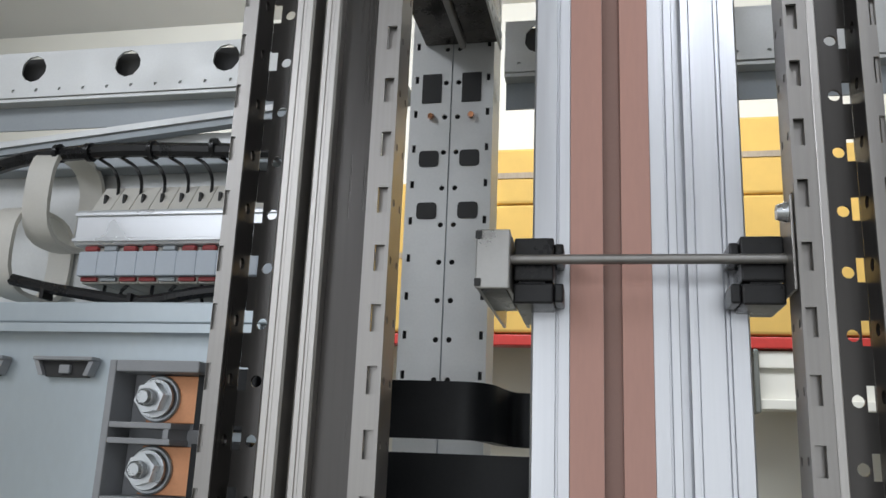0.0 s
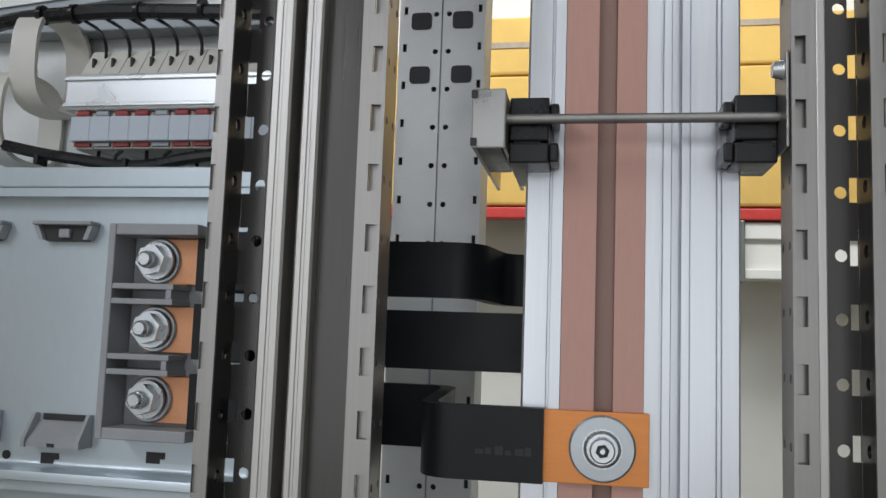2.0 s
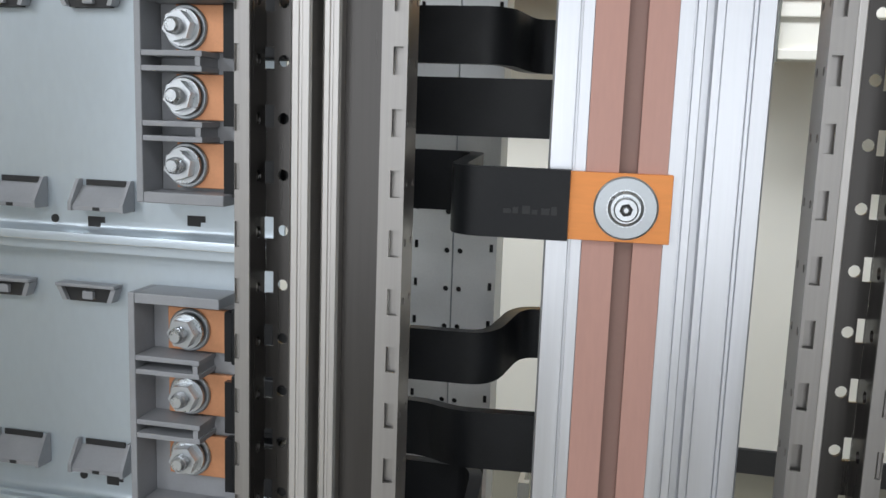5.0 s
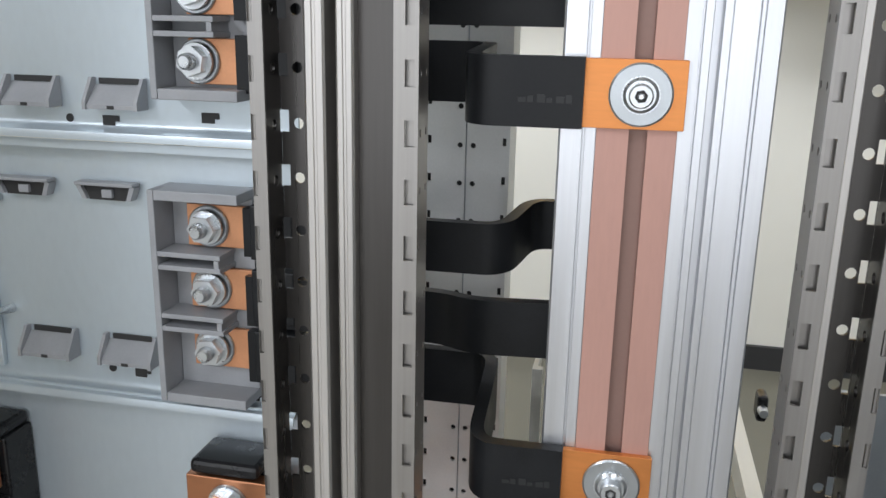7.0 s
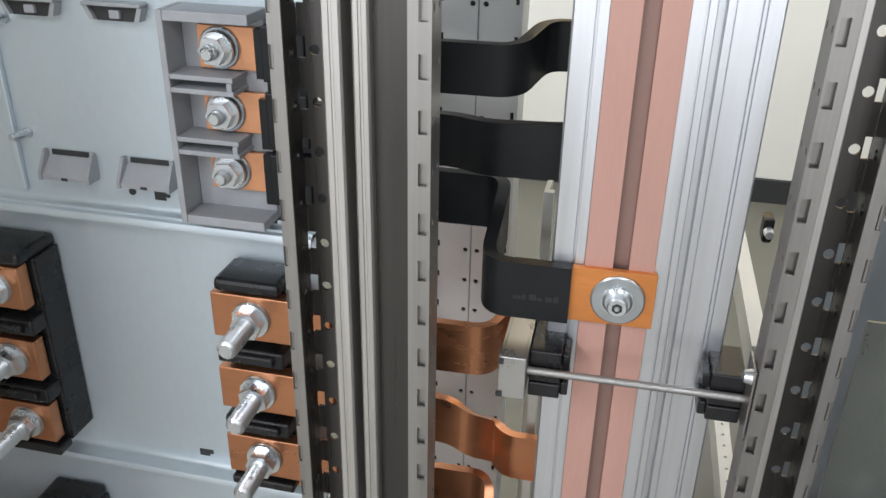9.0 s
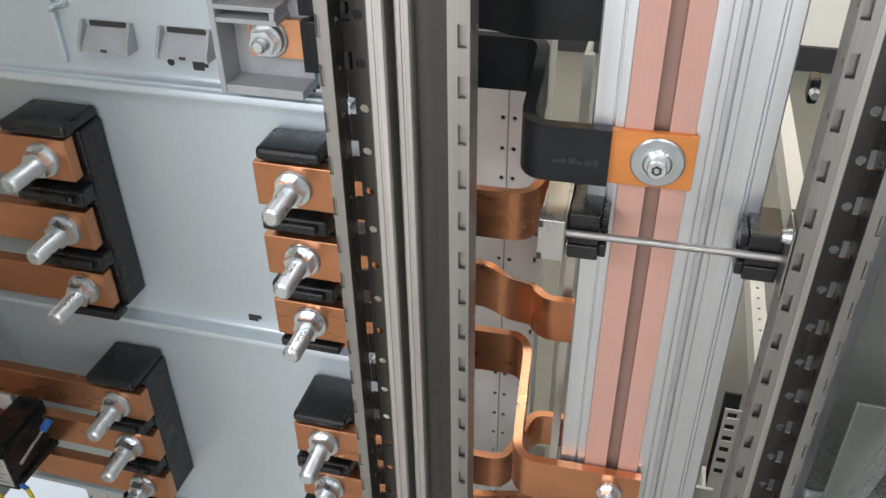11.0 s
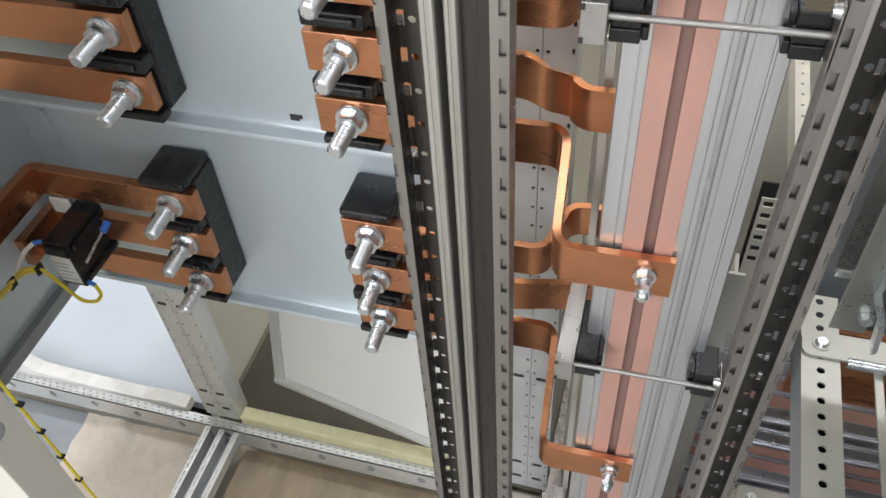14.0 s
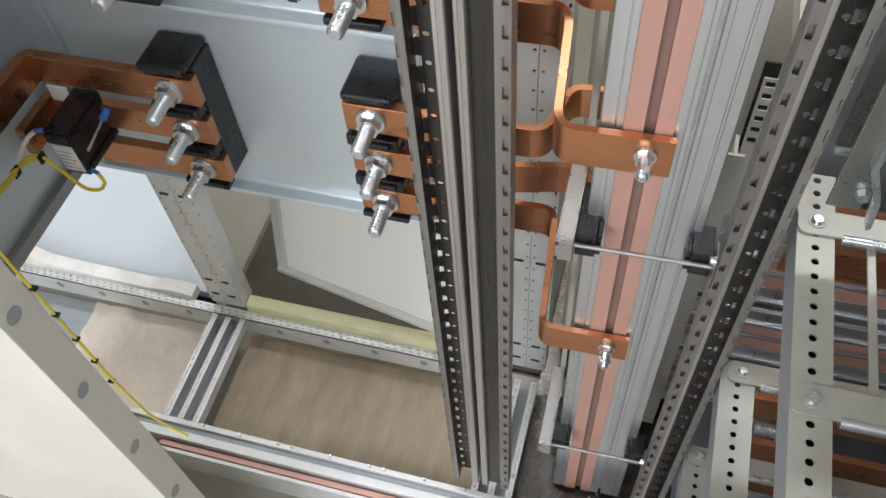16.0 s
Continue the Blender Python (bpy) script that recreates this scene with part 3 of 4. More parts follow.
def clip_tab(parent, x, z, up):
    """A moulded clip: open above where up, else a shuttered one with a dark mouth."""
    if up:
        bm = bmesh.new()
        prism(bm, [(YP - 0.0005, z + 0.0125), (YP - 0.0112, z + 0.0012), (YP - 0.0112, z - 0.0012), (YP - 0.0005, z - 0.0012)], x - 0.0162, x + 0.0162, "x")
        for a, b in ((x - 0.0185, x - 0.0163), (x + 0.0163, x + 0.0185)):
            prism(bm, [(YP - 0.0005, z + 0.0165), (YP - 0.004, z + 0.0165), (YP - 0.0125, z + 0.0030), (YP - 0.0125, z - 0.0016), (YP - 0.0005, z - 0.0016)], a, b, "x")
        tab = part("clip_tab", bm, M_GREYP, parent, "grey plastic clip tab")
        part("clip_hole", boxes([(x - 0.0135, x + 0.0135, YP - 0.0012, YP - 0.0004, z + 0.0127, z + 0.0162)]), M_DARK, tab, "dark slit above the clip")
        part("clip_notch", boxes([(x - 0.0022, x + 0.0022, YP - 0.0118, YP - 0.0113, z - 0.0010, z + 0.0010)]), M_DARK, tab, "dark notch in the clip lip")
        return
    bm = boxes([(x - 0.0195, x + 0.0195, YP - 0.0092, YP - 0.0005, z - 0.0022, z)], 0.0006)
    prism(bm, [(x - 0.0195, z - 0.0024), (x - 0.0165, z - 0.0024), (x - 0.0125, z - 0.0105), (x - 0.0155, z - 0.0105)], YP - 0.0075, YP - 0.0006, "y")
    prism(bm, [(x + 0.0165, z - 0.0024), (x + 0.0195, z - 0.0024), (x + 0.0165, z - 0.0105), (x + 0.0135, z - 0.0105)], YP - 0.0075, YP - 0.0006, "y")
    box(bm, x - 0.003, x + 0.004, YP - 0.007, YP - 0.0006, z - 0.0095, z - 0.0045, 0.0006)
    tab = part("clip_tab", bm, M_GREYP, parent, "grey plastic clip tab")
    part("clip_hole", prism(bmesh.new(), [(x - 0.0165, z - 0.0023), (x + 0.0168, z - 0.0023), (x + 0.0138, z - 0.0112), (x - 0.0128, z - 0.0112)], YP - 0.0045, YP - 0.0005, "y"), M_DARK, tab, "dark clip opening")


settle(**SET_A)
for x in (-0.2195, -0.279):
    clip_tab(PA, x, 1.302, False)
    clip_tab(PA, x + 0.006, 1.176, True)
settle(**SET_B)
for x in (-0.21, -0.267):
    clip_tab(PB, x - 0.006, 1.134, False)
    clip_tab(PB, x, 1.020, True)
for x, z, p in ((-0.24, 1.1705, PA), (-0.226, 1.012, PB)):
    part("screw_hole", cyl(bmesh.new(), (x, YP, z), (x, YP - 0.0006, z), 0.0025), M_DARK, p, "small dark screw hole")
for x, z, p in ((-0.212, 1.170, PA), (-0.148, 1.174, PA), (-0.204, 1.011, PB), (-0.127, 1.004, PB), (-0.197, 0.802, PC)):
    part("punched_mark", boxes([(x - 0.006, x + 0.002, YP - 0.0006, YP, z - 0.003, z + 0.003), (x + 0.002, x + 0.005, YP - 0.0006, YP, z - 0.0005, z + 0.003)]), M_DARK, p, "dark punched mark")


def terminal_block(zs, zt, zb, x0, x1, bolt):
    t = thing("terminal_block", ((x0 + x1) / 2, YP, zb), "grey plastic terminal block with three copper terminals", "terminal block", "terminal blocks")
    yf = 0.080
    part("side_wall", boxes([(x0, x0 + 0.004, yf, YP, zb, zt)], 0.0006), M_GREYP, t)
    part("top_wall", boxes([(x0 + 0.0042, x1, yf, YP, zt - 0.006, zt)], 0.0006), M_GREYP, t)
    part("bottom_wall", boxes([(x0 + 0.0042, x1, yf, YP, zb, zb + 0.006)], 0.0006), M_GREYP, t)
    for a, b in zip(zs, zs[1:]):
        m = (a + b) / 2
        bm = boxes([(x0 + 0.0042, x1 - 0.012, yf, YP, m + 0.0025, m + 0.0055), (x0 + 0.0042, x1 - 0.012, yf, YP, m - 0.0055, m - 0.0025)], 0.0004)
        box(bm, x1 - 0.016, x1 - 0.013, yf, YP, m - 0.0024, m + 0.0024)
        part("divider", bm, M_GREYP, t)
    part("dark_recess", boxes([(x0 + 0.0045, x1, YP - 0.005, YP - 0.001, zb + 0.006, zt - 0.006)]), M_GREYP, t)
    for z in zs:
        part("copper_tab", boxes([(x0 + 0.016, x1 + 0.008, 0.0955, 0.0985, z - 0.0125, z + 0.0125)], 0.0004), M_TAB, t, "bright orange copper tab")
    for z in zs:
        part("black_insulator", boxes([(x1 + 0.004, x1 + 0.03, 0.086, YP - 0.001, z - 0.016, z + 0.016)], 0.001), M_SLEEVE, t, "black insulated cable end")
    for z in zs:
        place(TERM, bolt, 0.0952, z, 17 * z * 100)


settle()
terminal_block((1.280, 1.243, 1.2055), 1.299, 1.185, -0.1730, -0.1215, -0.1505)
terminal_block((1.1115, 1.0735, 1.036), 1.134, 1.0035, -0.1800, -0.1245, -0.1500)
settle(**SET_B)


def copper_group(x0, x1, zs, yf, label, cap_x, tab_h=0.032):
    """A black stepped insulator on the plate that carries three copper bars with long studs."""
    t = thing("bar_insulator", ((cap_x[0] + cap_x[1]) / 2, YP, zs[-1] - 0.03), label, "insulator", "bar insulators")
    a, b = cap_x
    part("body", boxes([(a, b, yf + 0.012, YP - 0.0005, zs[-1] - 0.022, zs[0] + 0.0174)], 0.0015), M_BLACK, t)
    part("top_cap", boxes([(a + 0.001, b - 0.001, yf - 0.001, YP - 0.001, zs[0] + 0.0175, zs[0] + 0.0265)], 0.003), M_BLACK, t)
    for u, v in zip(zs, zs[1:]):
        m = (u + v) / 2
        part("spacer", boxes([(a, b, yf - 0.003, yf + 0.0118, m - 0.006, m + 0.006), (a + 0.006, b - 0.006, yf - 0.007, yf + 0.008, m - 0.003, m + 0.004)], 0.0015), M_BLACK, t)
    part("spacer", boxes([(a, b, yf - 0.003, yf + 0.0118, zs[-1] - 0.0255, zs[-1] - 0.0185)], 0.0015), M_BLACK, t)
    for i, z in enumerate(zs):
        bar = thing("copper_bar", (x0, yf + 0.006, z - tab_h / 2), "flat bare copper bar on a black insulator", "copper bar", "copper bars")
        part("bar", boxes([(x0, x1, yf, yf + 0.010, z - tab_h / 2, z + tab_h / 2)], 0.0007), M_COPPER, bar)
        place(STUD, a + (b - a) * 0.55, yf - 0.0002, z, 31 * i)


copper_group(-0.160, -0.080, (0.948, 0.892, 0.837), 0.072, "stepped black plastic bar insulator beside the upright", (-0.158, -0.112))
copper_group(-0.60, -0.295, (0.949, 0.892, 0.838), 0.066, "stepped black plastic bar insulator on the plate", (-0.345, -0.291))
settle(**SET_E)
copper_group(-0.152, -0.080, (0.729, 0.678, 0.625), 0.058, "stepped black plastic bar insulator beside the upright", (-0.153, -0.108), 0.030)
copper_group(-0.438, -0.286, (0.726, 0.678, 0.626), 0.058, "stepped black plastic bar insulator above the cable space", (-0.336, -0.290), 0.030)
# the lower bars turn forward beside the side sheet
for z, y in ((0.726, -0.09), (0.678, 0.012)):
    t = thing("copper_bar", (-0.46, 0.0, z - 0.015), "bare copper bar turning forward beside the side sheet", "copper bar", "copper bars")
    part("bar", ribbon(bmesh.new(), [(-0.4385, 0.063), (-0.4505, 0.063), (-0.4505, y)], z - 0.015, z + 0.015, 0.009, 0.008), M_COPPER, t)

# ---- current transformer and its wires ----
t = thing("current_transformer", (-0.40, 0.02, 0.62), "black current transformer with a white rating label", "current transformer")
part("case", boxes([(-0.4205, -0.3955, 0.0095, 0.066, 0.6487, 0.7030)], 0.0015), M_BLACK, t)
part("front_ledge", boxes([(-0.4195, -0.3965, 0.0065, 0.0094, 0.690, 0.7005)], 0.001), M_BLACK, t)
for z in (0.653, 0.693):
    part("side_rib", boxes([(-0.3954, -0.3925, 0.014, 0.062, z, z + 0.006)], 0.0008), M_BLACK, t)
plaque = part("rating_label", boxes([(-0.4190, -0.3985, 0.0087, 0.0094, 0.6535, 0.6865)]), M_LABEL, t, "white rating label")
for k in range(5):
    part("label_line", boxes([(-0.4175, -0.401 - 0.004 * (k % 2), 0.0083, 0.0086, 0.658 + 0.005 * k, 0.6588 + 0.005 * k)]), M_SIDE, plaque, "grey printed line")
part("terminal_screw", cyl(bmesh.new(), (-0.3905, 0.0165, 0.676), (-0.3885, 0.05, 0.686), 0.0014), M_ZINC, t, "slim zinc terminal screw", True)
part("blue_cap", cyl(bmesh.new(), (-0.3885, 0.047, 0.685), (-0.3875, 0.057, 0.689), 0.0036), M_BLUE, t, "blue plastic cap", True)
part("blue_cap", cyl(bmesh.new(), (-0.4195, 0.010, 0.7035), (-0.4255, 0.006, 0.7042), 0.0022), M_BLUE, t, "blue wire ferrule", True)
part("blue_cap", cyl(bmesh.new(), (-0.3935, 0.011, 0.6555), (-0.3865, 0.010, 0.6535), 0.0020), M_BLUE, t, "blue wire ferrule", True)
t = thing("yellow_wire", (-0.45, 0.0, 0.62), "yellow wire looping from the current transformer", "wire", "wires")
part("wire", tube(bmesh.new(), [(-0.387, 0.010, 0.6535), (-0.382, 0.008, 0.645), (-0.389, 0.006, 0.634), (-0.405, 0.004, 0.632), (-0.4159, 0.002, 0.6545), (-0.4207, -0.004, 0.6833), (-0.4276, -0.012, 0.6904), (-0.4248, -0.025, 0.6959), (-0.4143, -0.045, 0.7065), (-0.3964, -0.075, 0.7269), (-0.385, -0.10, 0.74)], 0.0018, 8, 0.012), M_YELLOW, t, smooth=True)
part("wire", tube(bmesh.new(), [(-0.4220, -0.004, 0.6800), (-0.4290, -0.0135, 0.6870), (-0.4262, -0.027, 0.6925), (-0.4157, -0.047, 0.7030), (-0.3978, -0.077, 0.7234), (-0.387, -0.10, 0.737)], 0.0018, 8, 0.012), M_YELLOW, t, smooth=True)
for p in ((-0.4215, -0.005, 0.6830), (-0.4200, -0.036, 0.6990)):
    part("cable_tie", boxes([(p[0] - 0.0012, p[0] + 0.0012, p[1] - 0.0045, p[1] + 0.0045, p[2] - 0.0050, p[2] + 0.0050)], 0.0008), M_BLACK, t, "black cable tie")
t = thing("white_wire", (-0.44, 0.0, 0.66), "white wire from the current transformer", "wire", "wires")
part("wire", tube(bmesh.new(), [(-0.4250, 0.006, 0.704), (-0.431, 0.001, 0.700), (-0.4335, -0.004, 0.6965), (-0.4320, -0.018, 0.6920), (-0.4265, -0.027, 0.6920)], 0.0022), M_WHITEP, t, smooth=True)
settle()
t = thing("label_tag", (-0.434, 0.062, 0.6865), "white label tag clipped on a bare copper bar", "label")
part("clip", boxes([(-0.439, -0.429, 0.0576, 0.066, 0.6862, 0.699)], 0.001), M_SIDE, t)
part("plaque", boxes([(-0.4445, -0.4240, 0.0550, 0.0574, 0.6862, 0.7040)], 0.0006), M_LABEL, t, "white plaque")
settle(**SET_E)
t = thing("side_sheet", (-0.48, 0.0, 0.55), "grey galvanised side sheet beside the copper bars", "sheet")
part("sheet", boxes([(-0.482, -0.480, -0.10, 0.125, 0.585, 0.789)]), M_GALV, t)
part("bottom_fold", boxes([(-0.4825, -0.472, -0.10, 0.10, 0.570, 0.5848)]), M_SIDE, t)
settle(x=(1.0264, -0.0024), z=(1.06, -0.0529))
t = thing("cream_door", (-0.45, -0.15, 0.0), "cream painted open door edge with round holes", "door")
part("panel", boxes([(-0.75, -0.325, -0.16, -0.152, 0.0, 1.30)], 0.002), M_CREAM, t)
part("folded_edge", boxes([(-0.3248, -0.322, -0.185, -0.150, 0.0, 1.30)], 0.001), M_CREAM, t)
for k in range(5):
    z = 0.37 + 0.1165 * k
    part("edge_hole", cyl(bmesh.new(), (-0.3220, -0.1715, z), (-0.3216, -0.1715, z), 0.0075), M_GREYP, t, "round hole in the door edge")
t = thing("striped_cable", (-0.318, -0.148, 0.3), "yellow cable with black ties running down the door edge", "wire", "wires")
part("cable", tube(bmesh.new(), [(-0.325, -0.147, 0.80), (-0.320, -0.147, 0.66), (-0.318, -0.147, 0.58), (-0.31, -0.145, 0.50), (-0.29, -0.14, 0.46)], 0.0013), M_YELLOW, t, smooth=True)
for k in range(5):
    part("cable_tie", boxes([(-0.3225, -0.3168, -0.1495, -0.1446, 0.575 + 0.036 * k, 0.577 + 0.036 * k)], 0.0006), M_BLACK, t, "black cable tie")

# ---- small breakers above ----
settle(x=(0.954, 0.0023), z=(0.9643, 0.0452))
t = thing("breaker_row", (-0.19, 0.13, 1.345), "row of white miniature breakers behind a silver cover", "circuit breaker")
cover = part("silver_cover", boxes([(-0.243, -0.095, 0.112, 0.150, 1.3745, 1.3975)], 0.0015), M_SILVER, t, "shiny silver cover strip")
for z in (1.3765, 1.393):
    part("cover_rib", boxes([(-0.243, -0.095, 0.1105, 0.1118, z, z + 0.0025)], 0.0004), M_SILVER, cover)
for k in range(11):
    x = -0.236 + k * 0.0133
    unit = part("breaker", prism(bmesh.new(), [(0.116, 1.398), (0.128, 1.417), (0.150, 1.417), (0.150, 1.398)], x, x + 0.0127, "x"), M_WHITEP, t)
    lower = part("lower_housing", boxes([(x, x + 0.0128, 0.116, 0.15, 1.351, 1.374)], 0.0006), M_WHITEP, t)
    part("switch_lever", boxes([(x + 0.002, x + 0.011, 0.112, 0.1158, 1.3705, 1.374)], 0.001), M_LEVER if k % 7 in (0, 2, 3, 5, 6) else M_SIDE, lower)
    part("marker", boxes([(x + 0.001, x + 0.012, 0.1135, 0.1158, 1.3520, 1.3545)], 0.0004), M_LEVER if k % 7 in (0, 2, 3, 5, 6) else M_SIDE, lower)
    part("white_front", boxes([(x - 0.0002, x + 0.0131, 0.1105, 0.1158, 1.3548, 1.3702)], 0.0006), M_PALE, t)
    part("terminal_slit", boxes([(x + 0.005, x + 0.0065, 0.1195, 0.1225, 1.404, 1.410)]), M_DARK, unit)
for k in range(8):
    x = -0.225 + k * 0.0165
    w = thing("thin_wire", (x, 0.13, 1.41), "thin black wire into a small breaker", "wire", "breaker wires")
    part("wire", tube(bmesh.new(), [(x - 0.016, 0.120, 1.436), (x - 0.002, 0.119, 1.428), (x + 0.001, 0.123, 1.420), (x - 0.001, 0.126, 1.409)], 0.0011, 6, 0.006), M_BLACK, w, smooth=True)
    w = thing("thin_wire", (x, 0.13, 1.34), "thin black wire below a small breaker", "wire", "breaker wires")
    part("wire", tube(bmesh.new(), [(x + 0.002, 0.122, 1.352), (x + 0.003 * (-1) ** k, 0.120, 1.346), (x + 0.006, 0.118, 1.339)], 0.0011, 6, 0.006), M_BLACK, w, smooth=True)
t = thing("wire_bundle", (-0.2, 0.118, 1.43), "black wire bundle above the small breakers", "wire bundle", "wire bundles")
part("sheath", tube(bmesh.new(), [(-0.36, 0.13, 1.425), (-0.29, 0.118, 1.437), (-0.22, 0.116, 1.439), (-0.10, 0.118, 1.434)], 0.0048), M_BLACK, t, smooth=True)
for x in (-0.268, -0.245, -0.20, -0.157):
    part("cable_tie", cyl(bmesh.new(), (x, 0.1165, 1.438), (x + 0.003, 0.1165, 1.438), 0.0062), M_BLACK, t, smooth=True)
t = thing("wire_bundle", (-0.2, 0.118, 1.33), "sagging black wire bundle below the small breakers", "wire bundle", "wire bundles")
part("sheath", tube(bmesh.new(), [(-0.282, 0.112, 1.353), (-0.255, 0.110, 1.347), (-0.225, 0.112, 1.343), (-0.19, 0.113, 1.338), (-0.15, 0.113, 1.346), (-0.10, 0.118, 1.349)], 0.0038), M_BLACK, t, smooth=True)
for x, z in ((-0.256, 1.346), (-0.196, 1.339)):
    part("cable_tie", boxes([(x - 0.0015, x + 0.0015, 0.107, 0.117, z - 0.006, z + 0.0045)], 0.0006), M_BLACK, t)


def cable_ring(x, z, h, y0, y1):
    t = thing("cable_ring", (x, y1, z - h), "white plastic cable ring holding a wire bundle", "cable ring", "cable rings")
    n, outer, inner = 28, [], []
    for k in range(n):
        a = k * math.tau / n
        c, s = math.cos(a), math.sin(a)
        f = (abs(c) ** 3 + abs(s) ** 3) ** (-1 / 3)
        outer.append(((y0 + y1) / 2 + c * f * (y1 - y0) / 2, z + s * f * h))
        inner.append(((y0 + y1) / 2 + c * f * ((y1 - y0) / 2 - 0.003), z + s * f * (h - 0.003)))
    bm = bmesh.new()
    rings = [[bm.verts.new((x + d, p[0], p[1])) for p in ps] for d, ps in ((-0.009, outer), (0.009, outer), (0.009, inner), (-0.009, inner))]
    for a, b in zip(rings, rings[1:] + rings[:1]):
        for i in range(n):
            bm.faces.new((a[i], a[(i + 1) % n], b[(i + 1) % n], b[i]))
    part("ring", bm, M_WHITEP, t, smooth=True)


cable_ring(-0.272, 1.411, 0.033, 0.108, 0.165)
cable_ring(-0.290, 1.374, 0.030, 0.104, 0.165)
t = thing("breaker_tray", (-0.2, 0.14, 1.322), "pale sheet metal tray behind the small breakers", "tray")
part("back_sheet", boxes([(-0.40, -0.09, 0.166, 0.168, 1.337, 1.47)]), M_GALVL, t)
part("front_lip", boxes([(-0.40, -0.09, 0.100, 0.166, 1.324, 1.3365)], 0.001), M_GALV, t)
part("clip_slot", boxes([(-0.40, -0.09, 0.104, 0.108, 1.3185, 1.3235)]), M_SIDE, t)
for k in range(6):
    part("clip", boxes([(-0.38 + 0.05 * k, -0.37 + 0.05 * k, 0.100, 0.1038, 1.3186, 1.3238)], 0.0005), M_GREYP, t)
t = thing("stay_rail", (-0.3, 0.15, 1.45), "grey rail above the small breakers", "frame rail", "frame rails")
part("rail", boxes([(-0.42, -0.09, 0.150, 0.1655, 1.440, 1.4515)], 0.001), M_SIDE, t)

t = thing("sloping_rail", (-0.25, 0.16, 1.44), "grey rail sloping up behind the wire bundle", "frame rail", "frame rails")
part("rail", prism(bmesh.new(), [(-0.36, 1.4585), (-0.09, 1.4840), (-0.09, 1.4885), (-0.36, 1.4630)], 0.154, 0.162, "y"), M_GALVL, t)
# lower flange darker, the rail's shade put into its colour
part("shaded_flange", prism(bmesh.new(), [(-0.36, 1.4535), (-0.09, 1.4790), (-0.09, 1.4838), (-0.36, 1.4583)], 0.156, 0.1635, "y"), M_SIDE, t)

# ---- frame of the cabinet ----
YR = 0.19
settle(x=(1.011, 0), z=(1.0, 0.0))
# rear uprights: two flat faces side by side with square and small holes
for x0, lab in ((-0.0445, "pale galvanised rear upright with punched holes"), (-0.5227, "pale galvanised rear corner upright with punched holes")):
    t = thing("rear_upright", (x0, YR, 0.09), lab, "post", "rear uprights")
    for k in (0, 1):
        xx = x0 + k * 0.0285
        col = [(0.0015, 0.0065, "round", 0.0018, 0.0018, 0), (0.0215, 0.0265, "slot", 0.0012, 0.0026, 0.003)]
        part("face", perforated((xx, YR, 0.09), X, Z, 0.0275, 60, PITCH, col if k else [(0.0015, 0.0065, "slot", 0.0012, 0.0026, 0.003), (0.0215, 0.0265, "round", 0.0018, 0.0018, 0)], 0.0015, Y), M_GALVL, t)
    part("side_flange", boxes([(x0, x0 + 0.0015, YR + 0.0016, YR + 0.03, 0.09, 1.59)]), M_GALVL, t)
    part("side_flange", boxes([(x0 + 0.0545, x0 + 0.056, YR + 0.0016, YR + 0.03, 0.09, 1.59)]), M_GALVL, t)
    # backing sheet paints the shade seen through the small holes
    part("shade_backing", boxes([(x0 + 0.0018, x0 + 0.0542, YR + 0.0035, YR + 0.0045, 0.095, 1.585)]), M_DARK, t, "near-black backing for the shade inside the upright")
    part("middle_seam", boxes([(x0 + 0.0276, x0 + 0.0284, YR + 0.001, YR + 0.003, 0.09, 1.59)]), M_SIDE, t, "narrow dark seam")
    # openings are near-black plates on the face, their inner shade painted
    for z in (0.367, 0.158, 0.118):
        for k in (0, 1):
            xc = x0 + 0.0135 + k * 0.0275
            poly = [(xc + (0.0042 if math.cos(a) > 0 else -0.0042) + 0.0026 * math.cos(a), z + 0.0026 * math.sin(a)) for a in [math.tau * (n + 0.5) / 16 for n in range(16)]]
            part("oval_slot", prism(bmesh.new(), poly, YR - 0.0008, YR - 0.0002, "y"), M_DARK, t, "dark oval slot")
    if x0 > -0.1:
        for z in (1.4480, 1.4120):
            for k in (0, 1):
                xc = x0 + 0.0145 + k * 0.027
                r, w, h = 0.0022, 0.0066, 0.0056
                poly = [(xc + a, z + b) for a, b in ((-w, -h + r), (-w + r * 0.3, -h + r * 0.3), (-w + r, -h), (w - r, -h), (w - r * 0.3, -h + r * 0.3), (w, -h + r), (w, h - r), (w - r * 0.3, h - r * 0.3), (w - r, h), (-w + r, h), (-w + r * 0.3, h - r * 0.3), (-w, h - r))]
                part("square_hole", prism(bmesh.new(), poly, YR - 0.0008, YR - 0.0002, "y"), M_DARK, t, "dark rounded square hole")
        for k in (0, 1):
            xc = x0 + 0.0145 + k * 0.027
            part("top_recess", boxes([(xc - 0.0065, xc + 0.0065, YR - 0.0008, YR - 0.0002, 1.488, 1.509)]), M_DARK, t, "dark recess")
            part("brass_screw", cyl(bmesh.new(), (xc, YR, 1.4785), (xc + 0.001, YR - 0.006, 1.4765), 0.0024, 0.0018, 10), M_COPPER, t, "small brass screw")
